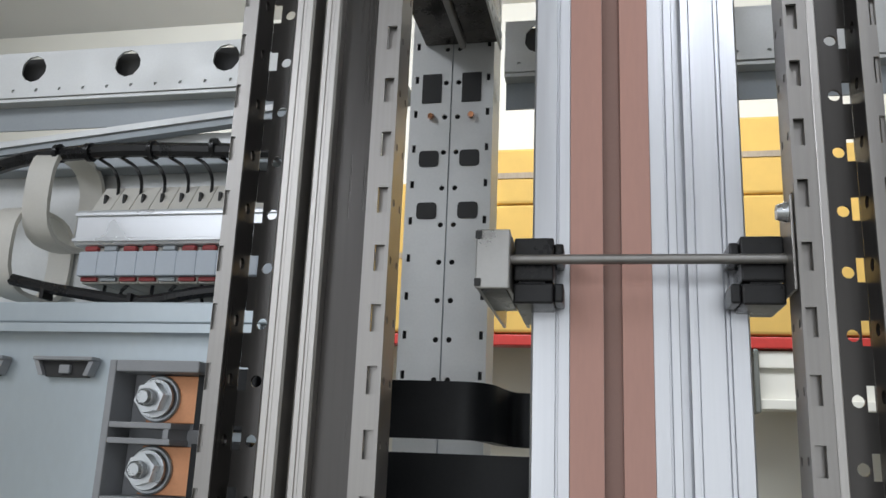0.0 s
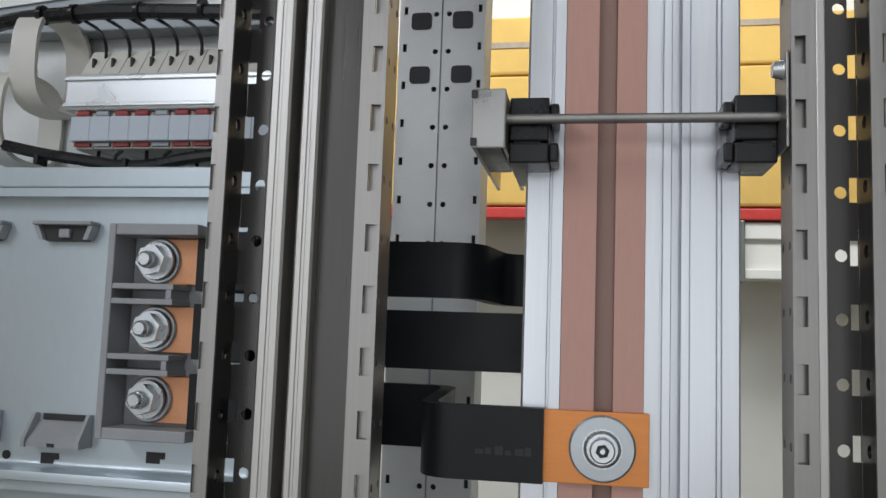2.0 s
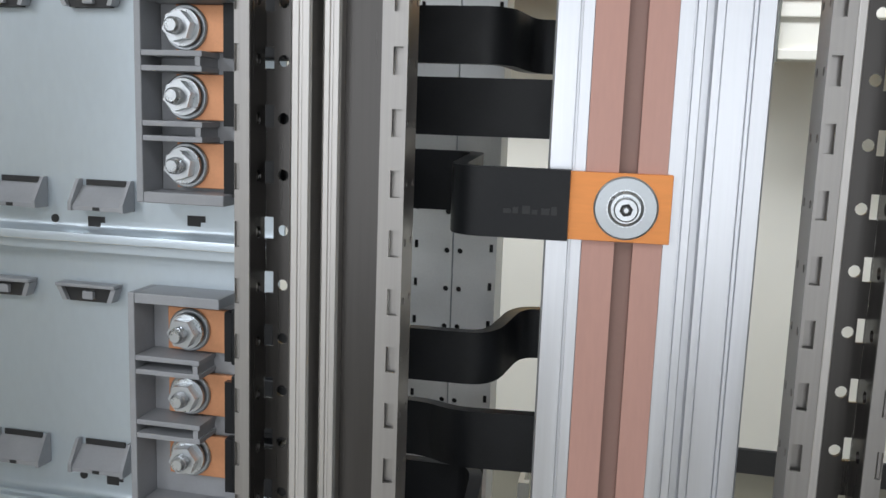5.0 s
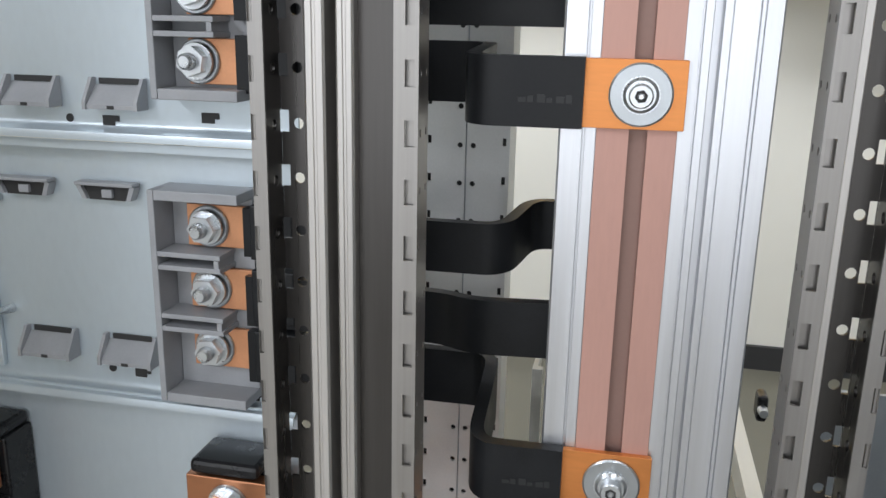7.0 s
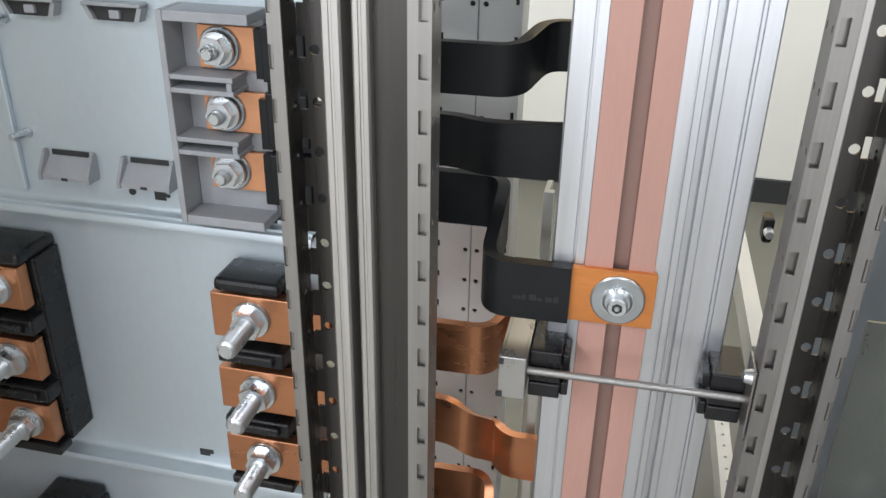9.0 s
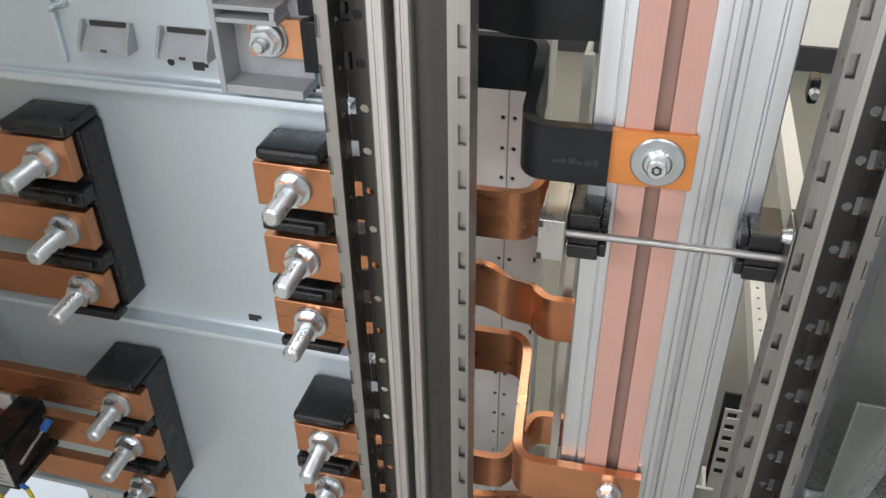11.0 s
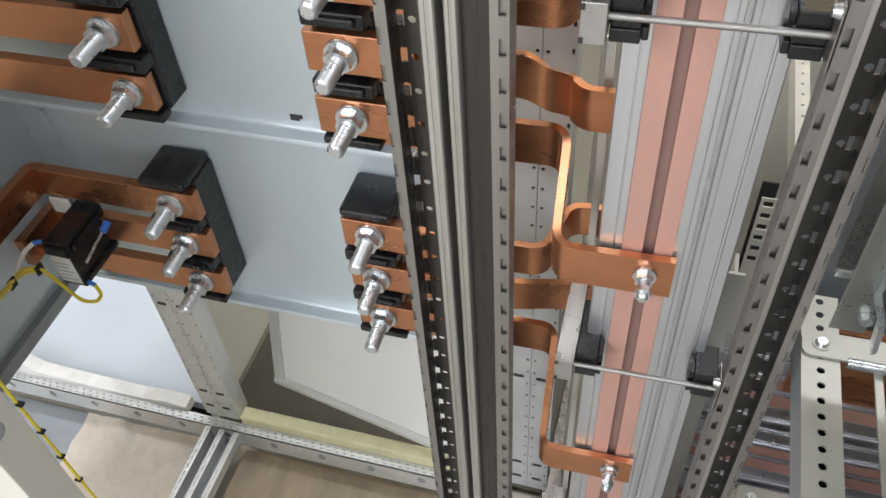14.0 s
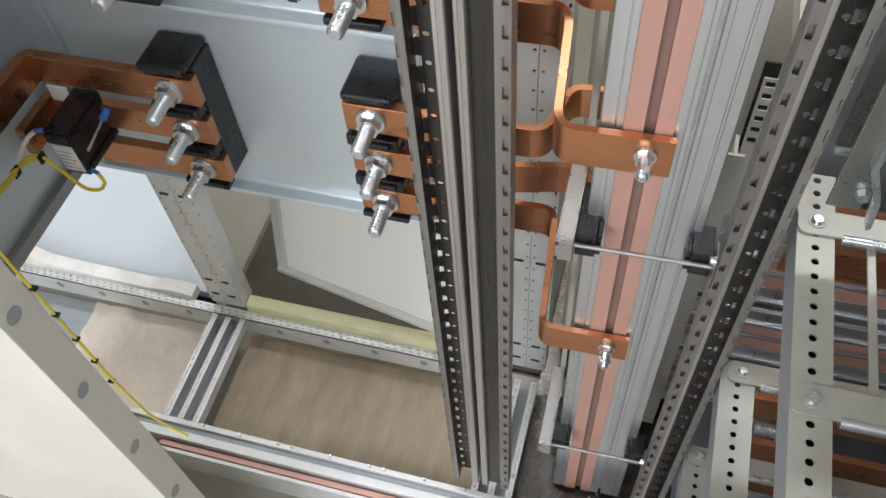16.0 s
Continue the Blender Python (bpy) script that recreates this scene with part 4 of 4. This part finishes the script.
# top rails
settle(x=(0.9696, 0.0145), z=(1, -0.0145))
t = thing("top_rail", (-0.3, YR, 1.522), "white galvanised top rail with large round holes", "frame rail", "frame rails")
for x0, n in ((-0.8, 9), (0.0045, 8)):
    part("front_face", perforated((x0, YR, 1.522), Z, X, 0.038, n, 0.0815 if x0 < 0 else 0.0815, [(0.012, 0.036, "round", 0.0108, 0.0108, -0.0165)], 0.0015, Y), M_GALVL, t)
    part("punched_strip", perforated((x0, YR - 0.0016, 1.522), Z, X, 0.0095, n * 4, 0.020375, [(0.0025, 0.0085, "round", 0.0014, 0.0014, 0)], 0.0013, Y), M_GALVL, t)
    part("bottom_face", boxes([(x0, x0 + n * 0.0815, YR - 0.0002, YR + 0.04, 1.519, 1.5215)]), M_GALVL, t)
    # backing paints the shade behind the large round holes
    part("inside_face", boxes([(x0 + 0.012, x0 + n * 0.0815 - 0.012, YR + 0.010, YR + 0.0115, 1.5216, 1.5595)]), M_DARK, t, "near-black backing for the shade inside the rail")
    part("lower_flange", boxes([(x0, x0 + n * 0.0815, YR + 0.01, YR + 0.0115, 1.500, 1.5188)]), M_SIDE, t)
# a rail that runs back to front along the top
t = thing("depth_rail", (-0.025, 0.1, 1.6), "steel rail in a dark tone running front to back overhead", "frame rail", "frame rails")
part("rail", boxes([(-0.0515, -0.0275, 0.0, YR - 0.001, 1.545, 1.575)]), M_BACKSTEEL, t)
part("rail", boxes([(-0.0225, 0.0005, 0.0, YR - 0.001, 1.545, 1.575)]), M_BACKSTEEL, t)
part("seam_rib", boxes([(-0.0272, -0.0228, 0.0, YR - 0.001, 1.541, 1.560)], 0.0008), M_STEEL, t)
part("edge_flange", perforated((0.001, 0.0, 1.538), Z, Y, 0.012, 15, 0.0125, [(0.003, 0.008, "slot", 0.0018, 0.003, 0)], 0.0015, X), M_GALVL, t)
# base frame
settle(x=(1.011, 0), z=(1.02, -0.0195))
t = thing("base_rail", (-0.3, YR, 0.06), "white galvanised rear base rail with punched holes", "frame rail", "frame rails")
part("rail_top", perforated((-1.0, YR - 0.001, 0.1), -Y, X, 0.0158, 76, 0.0125, [(0.003, 0.0066, "slot", 0.0011, 0.0024, 0), (0.0092, 0.0128, "slot", 0.0011, 0.0024, 0.003)], 0.0015, -Z), M_GALVL, t)
# grey liners paint the shade behind the rail's holes
part("rail_liner", boxes([(-1.0, -0.052, YR - 0.0138, YR - 0.0015, 0.0955, 0.0972)]), M_SIDE, t, "grey liner for the shaded inside of the rail")
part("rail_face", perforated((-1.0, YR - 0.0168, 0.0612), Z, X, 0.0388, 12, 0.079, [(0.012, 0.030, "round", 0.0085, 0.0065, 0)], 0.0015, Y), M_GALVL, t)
part("shade_backing", boxes([(-1.0, -0.052, YR - 0.0145, YR - 0.0140, 0.062, 0.097)]), M_SIDE, t, "shaded inside of the rail")
settle(x=(1.03, -0.001), z=(1, -0.02))
t = thing("base_rail", (-0.3, -0.02, 0.06), "white painted front base rail with a copper earth bar", "frame rail", "frame rails")
part("back_lip", boxes([(-0.56, 0.30, -0.015, -0.007, 0.060, 0.103)], 0.0008), M_GALVL, t)
# groove and bar seat in darker grey, recess shade put into the colour
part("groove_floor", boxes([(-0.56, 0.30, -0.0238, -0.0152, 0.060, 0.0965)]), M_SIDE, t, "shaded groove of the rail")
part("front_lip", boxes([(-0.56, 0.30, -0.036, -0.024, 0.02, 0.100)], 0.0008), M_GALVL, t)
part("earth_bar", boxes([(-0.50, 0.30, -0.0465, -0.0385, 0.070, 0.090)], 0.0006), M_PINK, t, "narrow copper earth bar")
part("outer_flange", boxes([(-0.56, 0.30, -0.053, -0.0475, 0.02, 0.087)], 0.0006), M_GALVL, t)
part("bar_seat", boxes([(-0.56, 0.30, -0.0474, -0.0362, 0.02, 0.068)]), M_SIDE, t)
settle(x=(1.011, 0), z=(1.02, -0.0195))
for xc in (-0.4895, -0.024):
    t = thing("base_cross_rail", (xc, 0.1, 0.06), "pale galvanised cross rail of the base with double channel", "frame rail", "frame rails")
    # darker floor paints the shade between the pale channel edges
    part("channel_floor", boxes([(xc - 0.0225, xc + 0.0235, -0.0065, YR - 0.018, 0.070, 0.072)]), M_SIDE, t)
    for x in (xc - 0.0235, xc - 0.0005, xc + 0.0235):
        part("channel_edge", perforated((x - 0.004, -0.0065, 0.1), X, Y, 0.009, 14, 0.01275, [(0.0025, 0.0065, "slot", 0.0014, 0.0034, 0)], 0.002, -Z), M_GALVL, t)
        part("channel_web", boxes([(x - 0.001, x + 0.001, -0.0065, YR - 0.018, 0.0725, 0.0978)]), M_GALVL, t)
# floor sheet inside
tagged(part("floor_sheet", boxes([(-0.462, -0.054, -0.0065, YR - 0.018, 0.045, 0.05)]), M_KRAFT, None), "brown wood grain sheet covering the cabinet floor", "floor sheet", kind="structure")


def crumpled(x0, x1, y0, y1, z, nx, ny, seed):
    bm = bmesh.new()
    grid = []
    for i in range(nx + 1):
        row = []
        for j in range(ny + 1):
            x, y = x0 + (x1 - x0) * i / nx, y0 + (y1 - y0) * j / ny
            h = abs(noise.noise((x * 16 + seed, y * 9, 0.3))) * 0.014 + abs(noise.noise((x * 45 + y * 30, y * 22, seed))) * 0.005
            row.append(bm.verts.new((x + 0.006 * noise.noise((y * 20, x * 4, 1.0)), y, z + h)))
        grid.append(row)
    for i in range(nx):
        for j in range(ny):
            bm.faces.new((grid[i][j], grid[i + 1][j], grid[i + 1][j + 1], grid[i][j + 1]))
    return bm


tagged(part("floor_paper", crumpled(-0.742, -0.518, -0.006, YR - 0.019, 0.048, 48, 38, 2.0), M_PAPER, None, smooth=True), "pale crumpled brown packing paper on the floor", "packing paper")
tagged(part("under_sheet", boxes([(-1.3, -0.516, -0.02, YR - 0.018, 0.040, 0.045)]), M_SIDE, None), "grey floor sheet under the packing paper", "floor sheet", kind="structure")
# yellow foam strip behind the base rail, rear panels
tagged(part("foam_strip", boxes([(-0.466, -0.054, YR - 0.0004, YR + 0.022, 0.06, 0.116)], 0.004), M_YELLOWF, None), "yellowish foam strip on top of the base rail", "foam strip")
# added dark sheet in place of the shadow below the rear door
tagged(part("floor_shade", boxes([(-0.535, 0.0, 0.225, 0.75, 0.0195, 0.027)], 0.002), M_FLOORSHADE, None), "dark olive sheet standing for shade on the floor behind the frame", "mat")
t = thing("rear_door", (-0.3, 0.25, 0.13), "white painted rear door standing ajar", "door")
bm = bmesh.new()
quad = [(-0.415, 0.262), (-0.10, 0.202)]
vs = [bm.verts.new((x, y + d + 0.30 * (z - 0.137), z)) for d in (0, 0.003) for (x, y), z in ((quad[0], 0.137), (quad[1], 0.137), (quad[1], 0.56), (quad[0], 0.56))]
for f in ((0, 1, 2, 3), (7, 6, 5, 4), (0, 4, 5, 1), (1, 5, 6, 2), (2, 6, 7, 3), (3, 7, 4, 0)):
    bm.faces.new([vs[k] for k in f])
part("sheet", bm, M_DOORW, t)
bm = bmesh.new()
vs = [bm.verts.new((x, y + d + 0.30 * (z - 0.137), z)) for d in (0, 0.012) for (x, y), z in (((-0.431, 0.259), 0.130), ((-0.4155, 0.256), 0.130), ((-0.4155, 0.256), 0.56), ((-0.431, 0.259), 0.56))]
for f in ((0, 1, 2, 3), (7, 6, 5, 4), (0, 4, 5, 1), (1, 5, 6, 2), (2, 6, 7, 3), (3, 7, 4, 0)):
    bm.faces.new([vs[k] for k in f])
part("folded_edge", bm, M_GALVL, t)
bm = bmesh.new()
vs = [bm.verts.new((x, y + d, z)) for d in (0, 0.010) for x, y, z in ((-0.431, 0.255, 0.128), (-0.10, 0.192, 0.128), (-0.10, 0.192, 0.1365), (-0.431, 0.255, 0.1365))]
for f in ((0, 1, 2, 3), (7, 6, 5, 4), (0, 4, 5, 1), (1, 5, 6, 2), (2, 6, 7, 3), (3, 7, 4, 0)):
    bm.faces.new([vs[k] for k in f])
part("lower_edge", bm, M_GALVL, t)
part("hinge_pin", cyl(bmesh.new(), (-0.437, 0.318, 0.35), (-0.437, 0.325, 0.375), 0.004), M_SIDE, t)
tagged(part("rear_cover", boxes([(-1.9, -0.556, YR + 0.03, 0.95, 0.055, 0.075)], 0.002), M_PALE, None), "pale blue board lying behind the frame", "board")
tagged(part("side_wall_sheet", boxes([(-0.552, -0.546, YR + 0.032, 0.95, 0.0, 0.75)], 0.002), M_CREAM, None), "cream painted sheet behind the corner upright", "sheet")
tagged(part("paper_scrap", prism(bmesh.new(), [(-0.92, 0.09), (-0.90, 0.125), (-0.86, 0.13), (-0.83, 0.112), (-0.76, 0.108), (-0.64, 0.106), (-0.59, 0.112), (-0.56, 0.108), (-0.56, 0.09)], YR - 0.0004, YR + 0.022, "y"), M_LABEL, None), "torn white foam paper along the base rail", "paper")
settle()
tagged(part("angle_profile", prism(bmesh.new(), [(0.0405, 0.114), (0.0465, 0.114), (0.0465, 0.119), (0.0435, 0.119), (0.0435, 0.140), (0.0405, 0.140)], 0.1, 1.035), M_CREAM, None), "cream angle profile behind the busbar", "profile")
# rack on the far wall
t = thing("storage_rack", (0, 2.6, 0), "storage rack with a red beam across the hall", "rack")
for x in (-1.55, 1.8):
    part("rack_post", boxes([(x, x + 0.05, 2.40, 2.46, 0, 2.6)], 0.004), M_RAIL, t)
part("red_beam", boxes([(-1.5, 1.8, 2.40, 2.46, 1.634, 1.670)], 0.004), M_RED, t, "red shelf beam")
for b in ((0.516, 1.8, 2.43, 2.50, 1.45, 1.628), (0.516, 1.8, 2.41, 2.4298, 1.45, 1.482), (0.516, 1.8, 2.415, 2.4298, 1.575, 1.628)):
    part("grey_beam", boxes([b], 0.004), M_HALLWALL, t)
part("end_plate", boxes([(0.500, 0.5158, 2.40, 2.50, 1.44, 1.632)], 0.003), M_ZSHEET, t, "grey green end plate")
for x0, x1, z0, z1 in ((-1.0, -0.56, 1.676, 2.2), (-0.54, 0.12, 1.676, 2.112), (-0.54, 0.12, 2.116, 2.315), (0.14, 0.70, 1.676, 2.130), (0.14, 0.70, 2.134, 2.40), (0.72, 1.35, 1.676, 2.30)):
    b = thing("cardboard_box", ((x0 + x1) / 2, 2.5, z0), "yellow brown cardboard box on the rack", "box", "boxes on the rack")
    part("carton", boxes([(x0, x1, 2.40, 2.70, z0, z1)], 0.01), M_CARD, b)
    part("flap_seam", boxes([(x0 + 0.01, x1 - 0.01, 2.396, 2.3995, (z0 + z1) / 2 - 0.01, (z0 + z1) / 2 + 0.01)]), M_KRAFT, b, "brown tape seam")

# ---- lower right: rails and main bars of the next section ----


def side_rail(x0, x1, y0, y1, z):
    n = int((y1 - y0) / 0.0125)
    t = thing("side_rail", ((x0 + x1) / 2, (y0 + y1) / 2, z - 0.03), "pale galvanised rail with a row of round holes", "frame rail", "side rails")
    part("top_face", perforated((x0, y0, z), X, Y, x1 - x0, n, 0.0125, [((x1 - x0) / 2 - 0.006, (x1 - x0) / 2 + 0.006, "round", 0.0028, 0.0028, 0)], 0.0015, -Z), M_RAIL, t)
    # left face darker, right face paler: fall of light put into the colour
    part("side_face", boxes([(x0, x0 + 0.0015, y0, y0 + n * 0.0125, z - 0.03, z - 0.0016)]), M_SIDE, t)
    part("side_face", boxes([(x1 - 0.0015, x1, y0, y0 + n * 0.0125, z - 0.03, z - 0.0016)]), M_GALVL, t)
    # near-black strip paints the shade inside the rail
    part("inner_shade", boxes([(x0 + 0.002, x1 - 0.002, y0, y0 + n * 0.0125, z - 0.029, z - 0.028)]), M_DARK, t)


# rear sheet added as a dark ground for the next section
tagged(part("section_rear_shade", boxes([(0.215, 0.62, 0.26, 0.264, 0.0, 0.98)]), M_SIDE, None), "grey sheet added to darken the next section behind", "sheet", kind="structure")
tagged(part("busbar_rear_sheet", boxes([(0.022, 0.2146, 0.262, 0.266, 0.0445, 0.80)], 0.001), M_HALLWALL, None), "cream painted sheet closing the cabinet behind the busbar", "sheet", kind="structure")
# sheet added to darken the floor below the busbar
tagged(part("busbar_shade_sheet", boxes([(0.004, 0.2145, -0.0065, 0.40, 0.040, 0.044)]), M_BACKSTEEL, None), "dark sheet added to darken the floor under the busbar", "sheet", kind="structure")
# unseen side sheet, added to keep light out of the next section
tagged(part("section_side_shade", boxes([(0.62, 0.624, -0.30, 0.264, 0.0, 0.98)]), M_SIDE, None), "unseen grey sheet added to shade the next section from the side", "sheet", kind="structure")
tagged(part("section_floor_sheet", boxes([(0.215, 0.62, -0.30, 0.26, 0.05, 0.054)]), M_SIDE, None), "grey floor sheet of the next section", "sheet", kind="structure")
# unseen front sheet, added to keep light out of the next section
tagged(part("section_front_shade", boxes([(0.25, 0.624, -0.305, -0.301, 0.0, 0.98)]), M_SIDE, None), "unseen grey sheet added to shade the next section from the front", "sheet", kind="structure")
side_rail(0.2045, 0.2303, -0.26, 0.085, 0.72)
side_rail(0.1962, 0.2272, -0.26, 0.032, 0.50)
side_rail(0.1962, 0.2272, -0.26, 0.028, 0.30)


def cross_arm(x0, y, z, x1=0.5):
    t = thing("cross_beam", (x0, y, z), "zinc plated cross arm screwed to the side rail", "cross arm", "cross arms")
    end = [(x0 + 0.006 - 0.006 * math.sin(a), y + 0.005 + 0.006 * math.cos(a)) for a in (0, 0.4, 0.8, 1.2, math.pi / 2)]
    end += [(x0 + 0.006 - 0.006 * math.cos(a), y - 0.005 - 0.006 * math.sin(a)) for a in (0, 0.4, 0.8, 1.2, math.pi / 2)]
    part("arm", prism(bmesh.new(), [(x1, y + 0.011)] + end + [(x1, y - 0.011)], z, z + 0.002), M_RAIL, t)
    part("edge_bead", cyl(bmesh.new(), (x0 + 0.03, y - 0.0105, z - 0.001), (x1, y - 0.0105, z - 0.001), 0.004, None, 12), M_ZINC, t, smooth=True)
    part("screw_head", cyl(bmesh.new(), (x0 + 0.013, y, z + 0.002), (x0 + 0.013, y, z + 0.0058), 0.0052, 0.0036, 14), M_ZINC, t, smooth=True)
    part("screw_washer", cyl(bmesh.new(), (x0 + 0.013, y, z + 0.0021), (x0 + 0.013, y, z + 0.0030), 0.0064, 0.0062, 18), M_RAIL, t, smooth=True)


cross_arm(0.2046, 0.0302, 0.7205)
cross_arm(0.2043, -0.1128, 0.7205)
cross_arm(0.2019, 0.0212, 0.5005)
cross_arm(0.2004, 0.0182, 0.3005)


def main_bar(z, y):
    """A channelled bar that lies level behind the rails, tipped back."""
    t = thing("horizontal_busbar", (0.16, y, z), "horizontal aluminium busbar with pink copper strips", "busbar", "horizontal busbars")
    part("extrusion", boxes([(0.152, 0.75, y, y + 0.05, z, z + 0.118)], 0.001), M_ALU, t)
    for k in range(5):
        part("rib", boxes([(0.1522, 0.75, y - 0.003, y - 0.0002, z + 0.004 + k * 0.0265, z + 0.009 + k * 0.0265)], 0.0005), M_ALU, t)
    part("copper_strip", boxes([(0.1524, 0.75, y - 0.0022, y - 0.0004, z + 0.036, z + 0.055)], 0.0004), M_PINK, t, "matte pink copper strip")
    part("copper_strip", boxes([(0.1524, 0.75, y - 0.0022, y - 0.0004, z + 0.066, z + 0.085)], 0.0004), M_PINK, t, "matte pink copper strip")


main_bar(0.400, 0.17)
main_bar(0.272, 0.17)
main_bar(0.144, 0.17)
t = thing("zinc_plate", (0.26, 0.03, 0.8), "greenish zinc plated sheet beside the upright", "sheet")
part("sheet", boxes([(0.206, 0.50, 0.030, 0.032, 0.80, 1.02)]), M_ZSHEET, t)
part("lower_edge", cyl(bmesh.new(), (0.206, 0.028, 0.80), (0.5, 0.028, 0.80), 0.0035, None, 12), M_ZINC, t, smooth=True)
t = thing("bracket_arm", (0.24, -0.02, 0.72), "bent zinc plated bracket arm with a bolt", "bracket")
part("plate", boxes([(0.2085, 0.2300, 0.004, 0.006, 0.772, 0.90)], 0.0008), M_ZSHEET, t, "dull zinc plate")
part("arm", prism(bmesh.new(), [(0.2375, 0.90), (0.2255, 0.836), (0.2250, 0.822), (0.2358, 0.793), (0.2385, 0.767), (0.2355, 0.764), (0.2325, 0.790), (0.2212, 0.819), (0.2218, 0.838), (0.2335, 0.90)], -0.006, 0.0038, "y"), M_ZINC, t, "bright bent strip")
part("bolt_head", cyl(bmesh.new(), (0.2268, 0.0038, 0.7885), (0.2268, -0.001, 0.7885), 0.0052, 0.0042, 6), M_ZINC, t)
settle(x=(1, 0.002), z=(1.019, -0.0186))
t = thing("lower_rear_post", (0.2, YR, 0.1), "cream rear post with dark slots", "post", "rear uprights")
part("face", boxes([(0.1745, 0.1885, YR, YR + 0.0015, 0.10, 0.6298)]), M_CREAM, t)
part("slotted_face", perforated((0.1745, YR, 0.63), X, Z, 0.014, 6, 0.0135, [(0.0022, 0.0118, "slot", 0.0044, 0.0032, 0)], 0.0015, Y), M_CREAM, t)
# near-black strip paints the shade behind the slots
part("back", boxes([(0.1745, 0.1885, YR + 0.02, YR + 0.022, 0.10, 0.711)]), M_DARK, t)

settle()
tagged(part("angle_profile", prism(bmesh.new(), [(0.158, 0.14), (0.174, 0.14), (0.174, 0.143), (0.168, 0.143), (0.168, 0.165), (0.165, 0.165), (0.165, 0.143), (0.158, 0.143)], 0.1, 0.66), M_CREAM, None), "cream angle profile behind the holed upright", "profile")
for y0, z, holes in ((0.105, 0.955, False), (0.072, 0.842, True)):
    t = thing("depth_rail", (0.176, 0.2, z - 0.02), "cream painted rail running front to back beside the busbar", "frame rail", "frame rails")
    part("top_face", perforated((0.171, y0, z), X, Y, 0.010, 20, 0.0125, [(0.0035, 0.0065, "round", 0.0012, 0.0012, 0)], 0.0015, -Z) if holes else boxes([(0.171, 0.181, y0, y0 + 0.25, z - 0.0015, z)]), M_CREAM, t)
    part("side_face", boxes([(0.171, 0.1725, y0, y0 + 0.25, z - 0.020, z - 0.0016)]), M_CREAM, t)
    part("end_face", boxes([(0.171, 0.181, y0 - 0.0015, y0 - 0.0001, z - 0.020, z)]), M_CREAM, t)
t = thing("dark_clamp", (0.171, 0.13, 1.012), "small black clamp on the cream profile", "clamp")
part("body", boxes([(0.168, 0.174, 0.125, 0.138, 1.012, 1.028)], 0.002), M_BLACK, t)
part("screw", cyl(bmesh.new(), (0.171, 0.125, 1.020), (0.171, 0.119, 1.020), 0.003, 0.0024, 12), M_ZINC, t)

for y, z0, z1 in ((0.10, 0.60, 0.655), (0.13, 0.52, 0.565), (0.02, 0.42, 0.46), (0.05, 0.16, 0.30), (-0.08, 0.10, 0.20)):
    t = thing("copper_bar", (0.42, y, z0), "dull brown copper bar inside the next section", "copper bar", "copper bars")
    part("bar", boxes([(0.236, 0.60, y, y + 0.008, z0, z1)], 0.0006), M_COPPER, t)
t = thing("cross_stud", (0.30, 0.0, 0.44), "large zinc bolt across the next section", "bolt")
part("shank", cyl(bmesh.new(), (0.24, 0.0, 0.44), (0.262, 0.0, 0.44), 0.007), M_ZINC, t, smooth=True)
part("hex_head", prism(bmesh.new(), [(p[0], p[1] + 0.44) for p in hexagon(0.012)], 0.262, 0.270, "x"), M_ZINC, t)
t = thing("guide_strip", (0.257, -0.04, 0.7125), "narrow zinc strip joining two cross arms below", "strip")
part("strip", boxes([(0.2535, 0.2595, -0.124, 0.041, 0.7130, 0.7152)], 0.0006), M_RAIL, t)
for y in (0.0302, -0.1128):
    part("spacer", cyl(bmesh.new(), (0.2565, y, 0.7153), (0.2565, y, 0.7204), 0.0028, None, 12), M_ZINC, t, smooth=True)

# pins along the front base rail
settle(x=(1.03, -0.001), z=(1, -0.02))
for k in range(9):
    x = -0.44 + 0.045 * k + 0.012 * (k % 3)
    t = thing("rail_pin", (x, -0.011, 0.103), "small zinc pin standing on the base rail", "pin", "rail pins")
    part("pin", cyl(bmesh.new(), (x, -0.010, 0.103), (x, -0.010, 0.110), 0.0020, 0.0016, 10), M_ZINC, t, smooth=True)
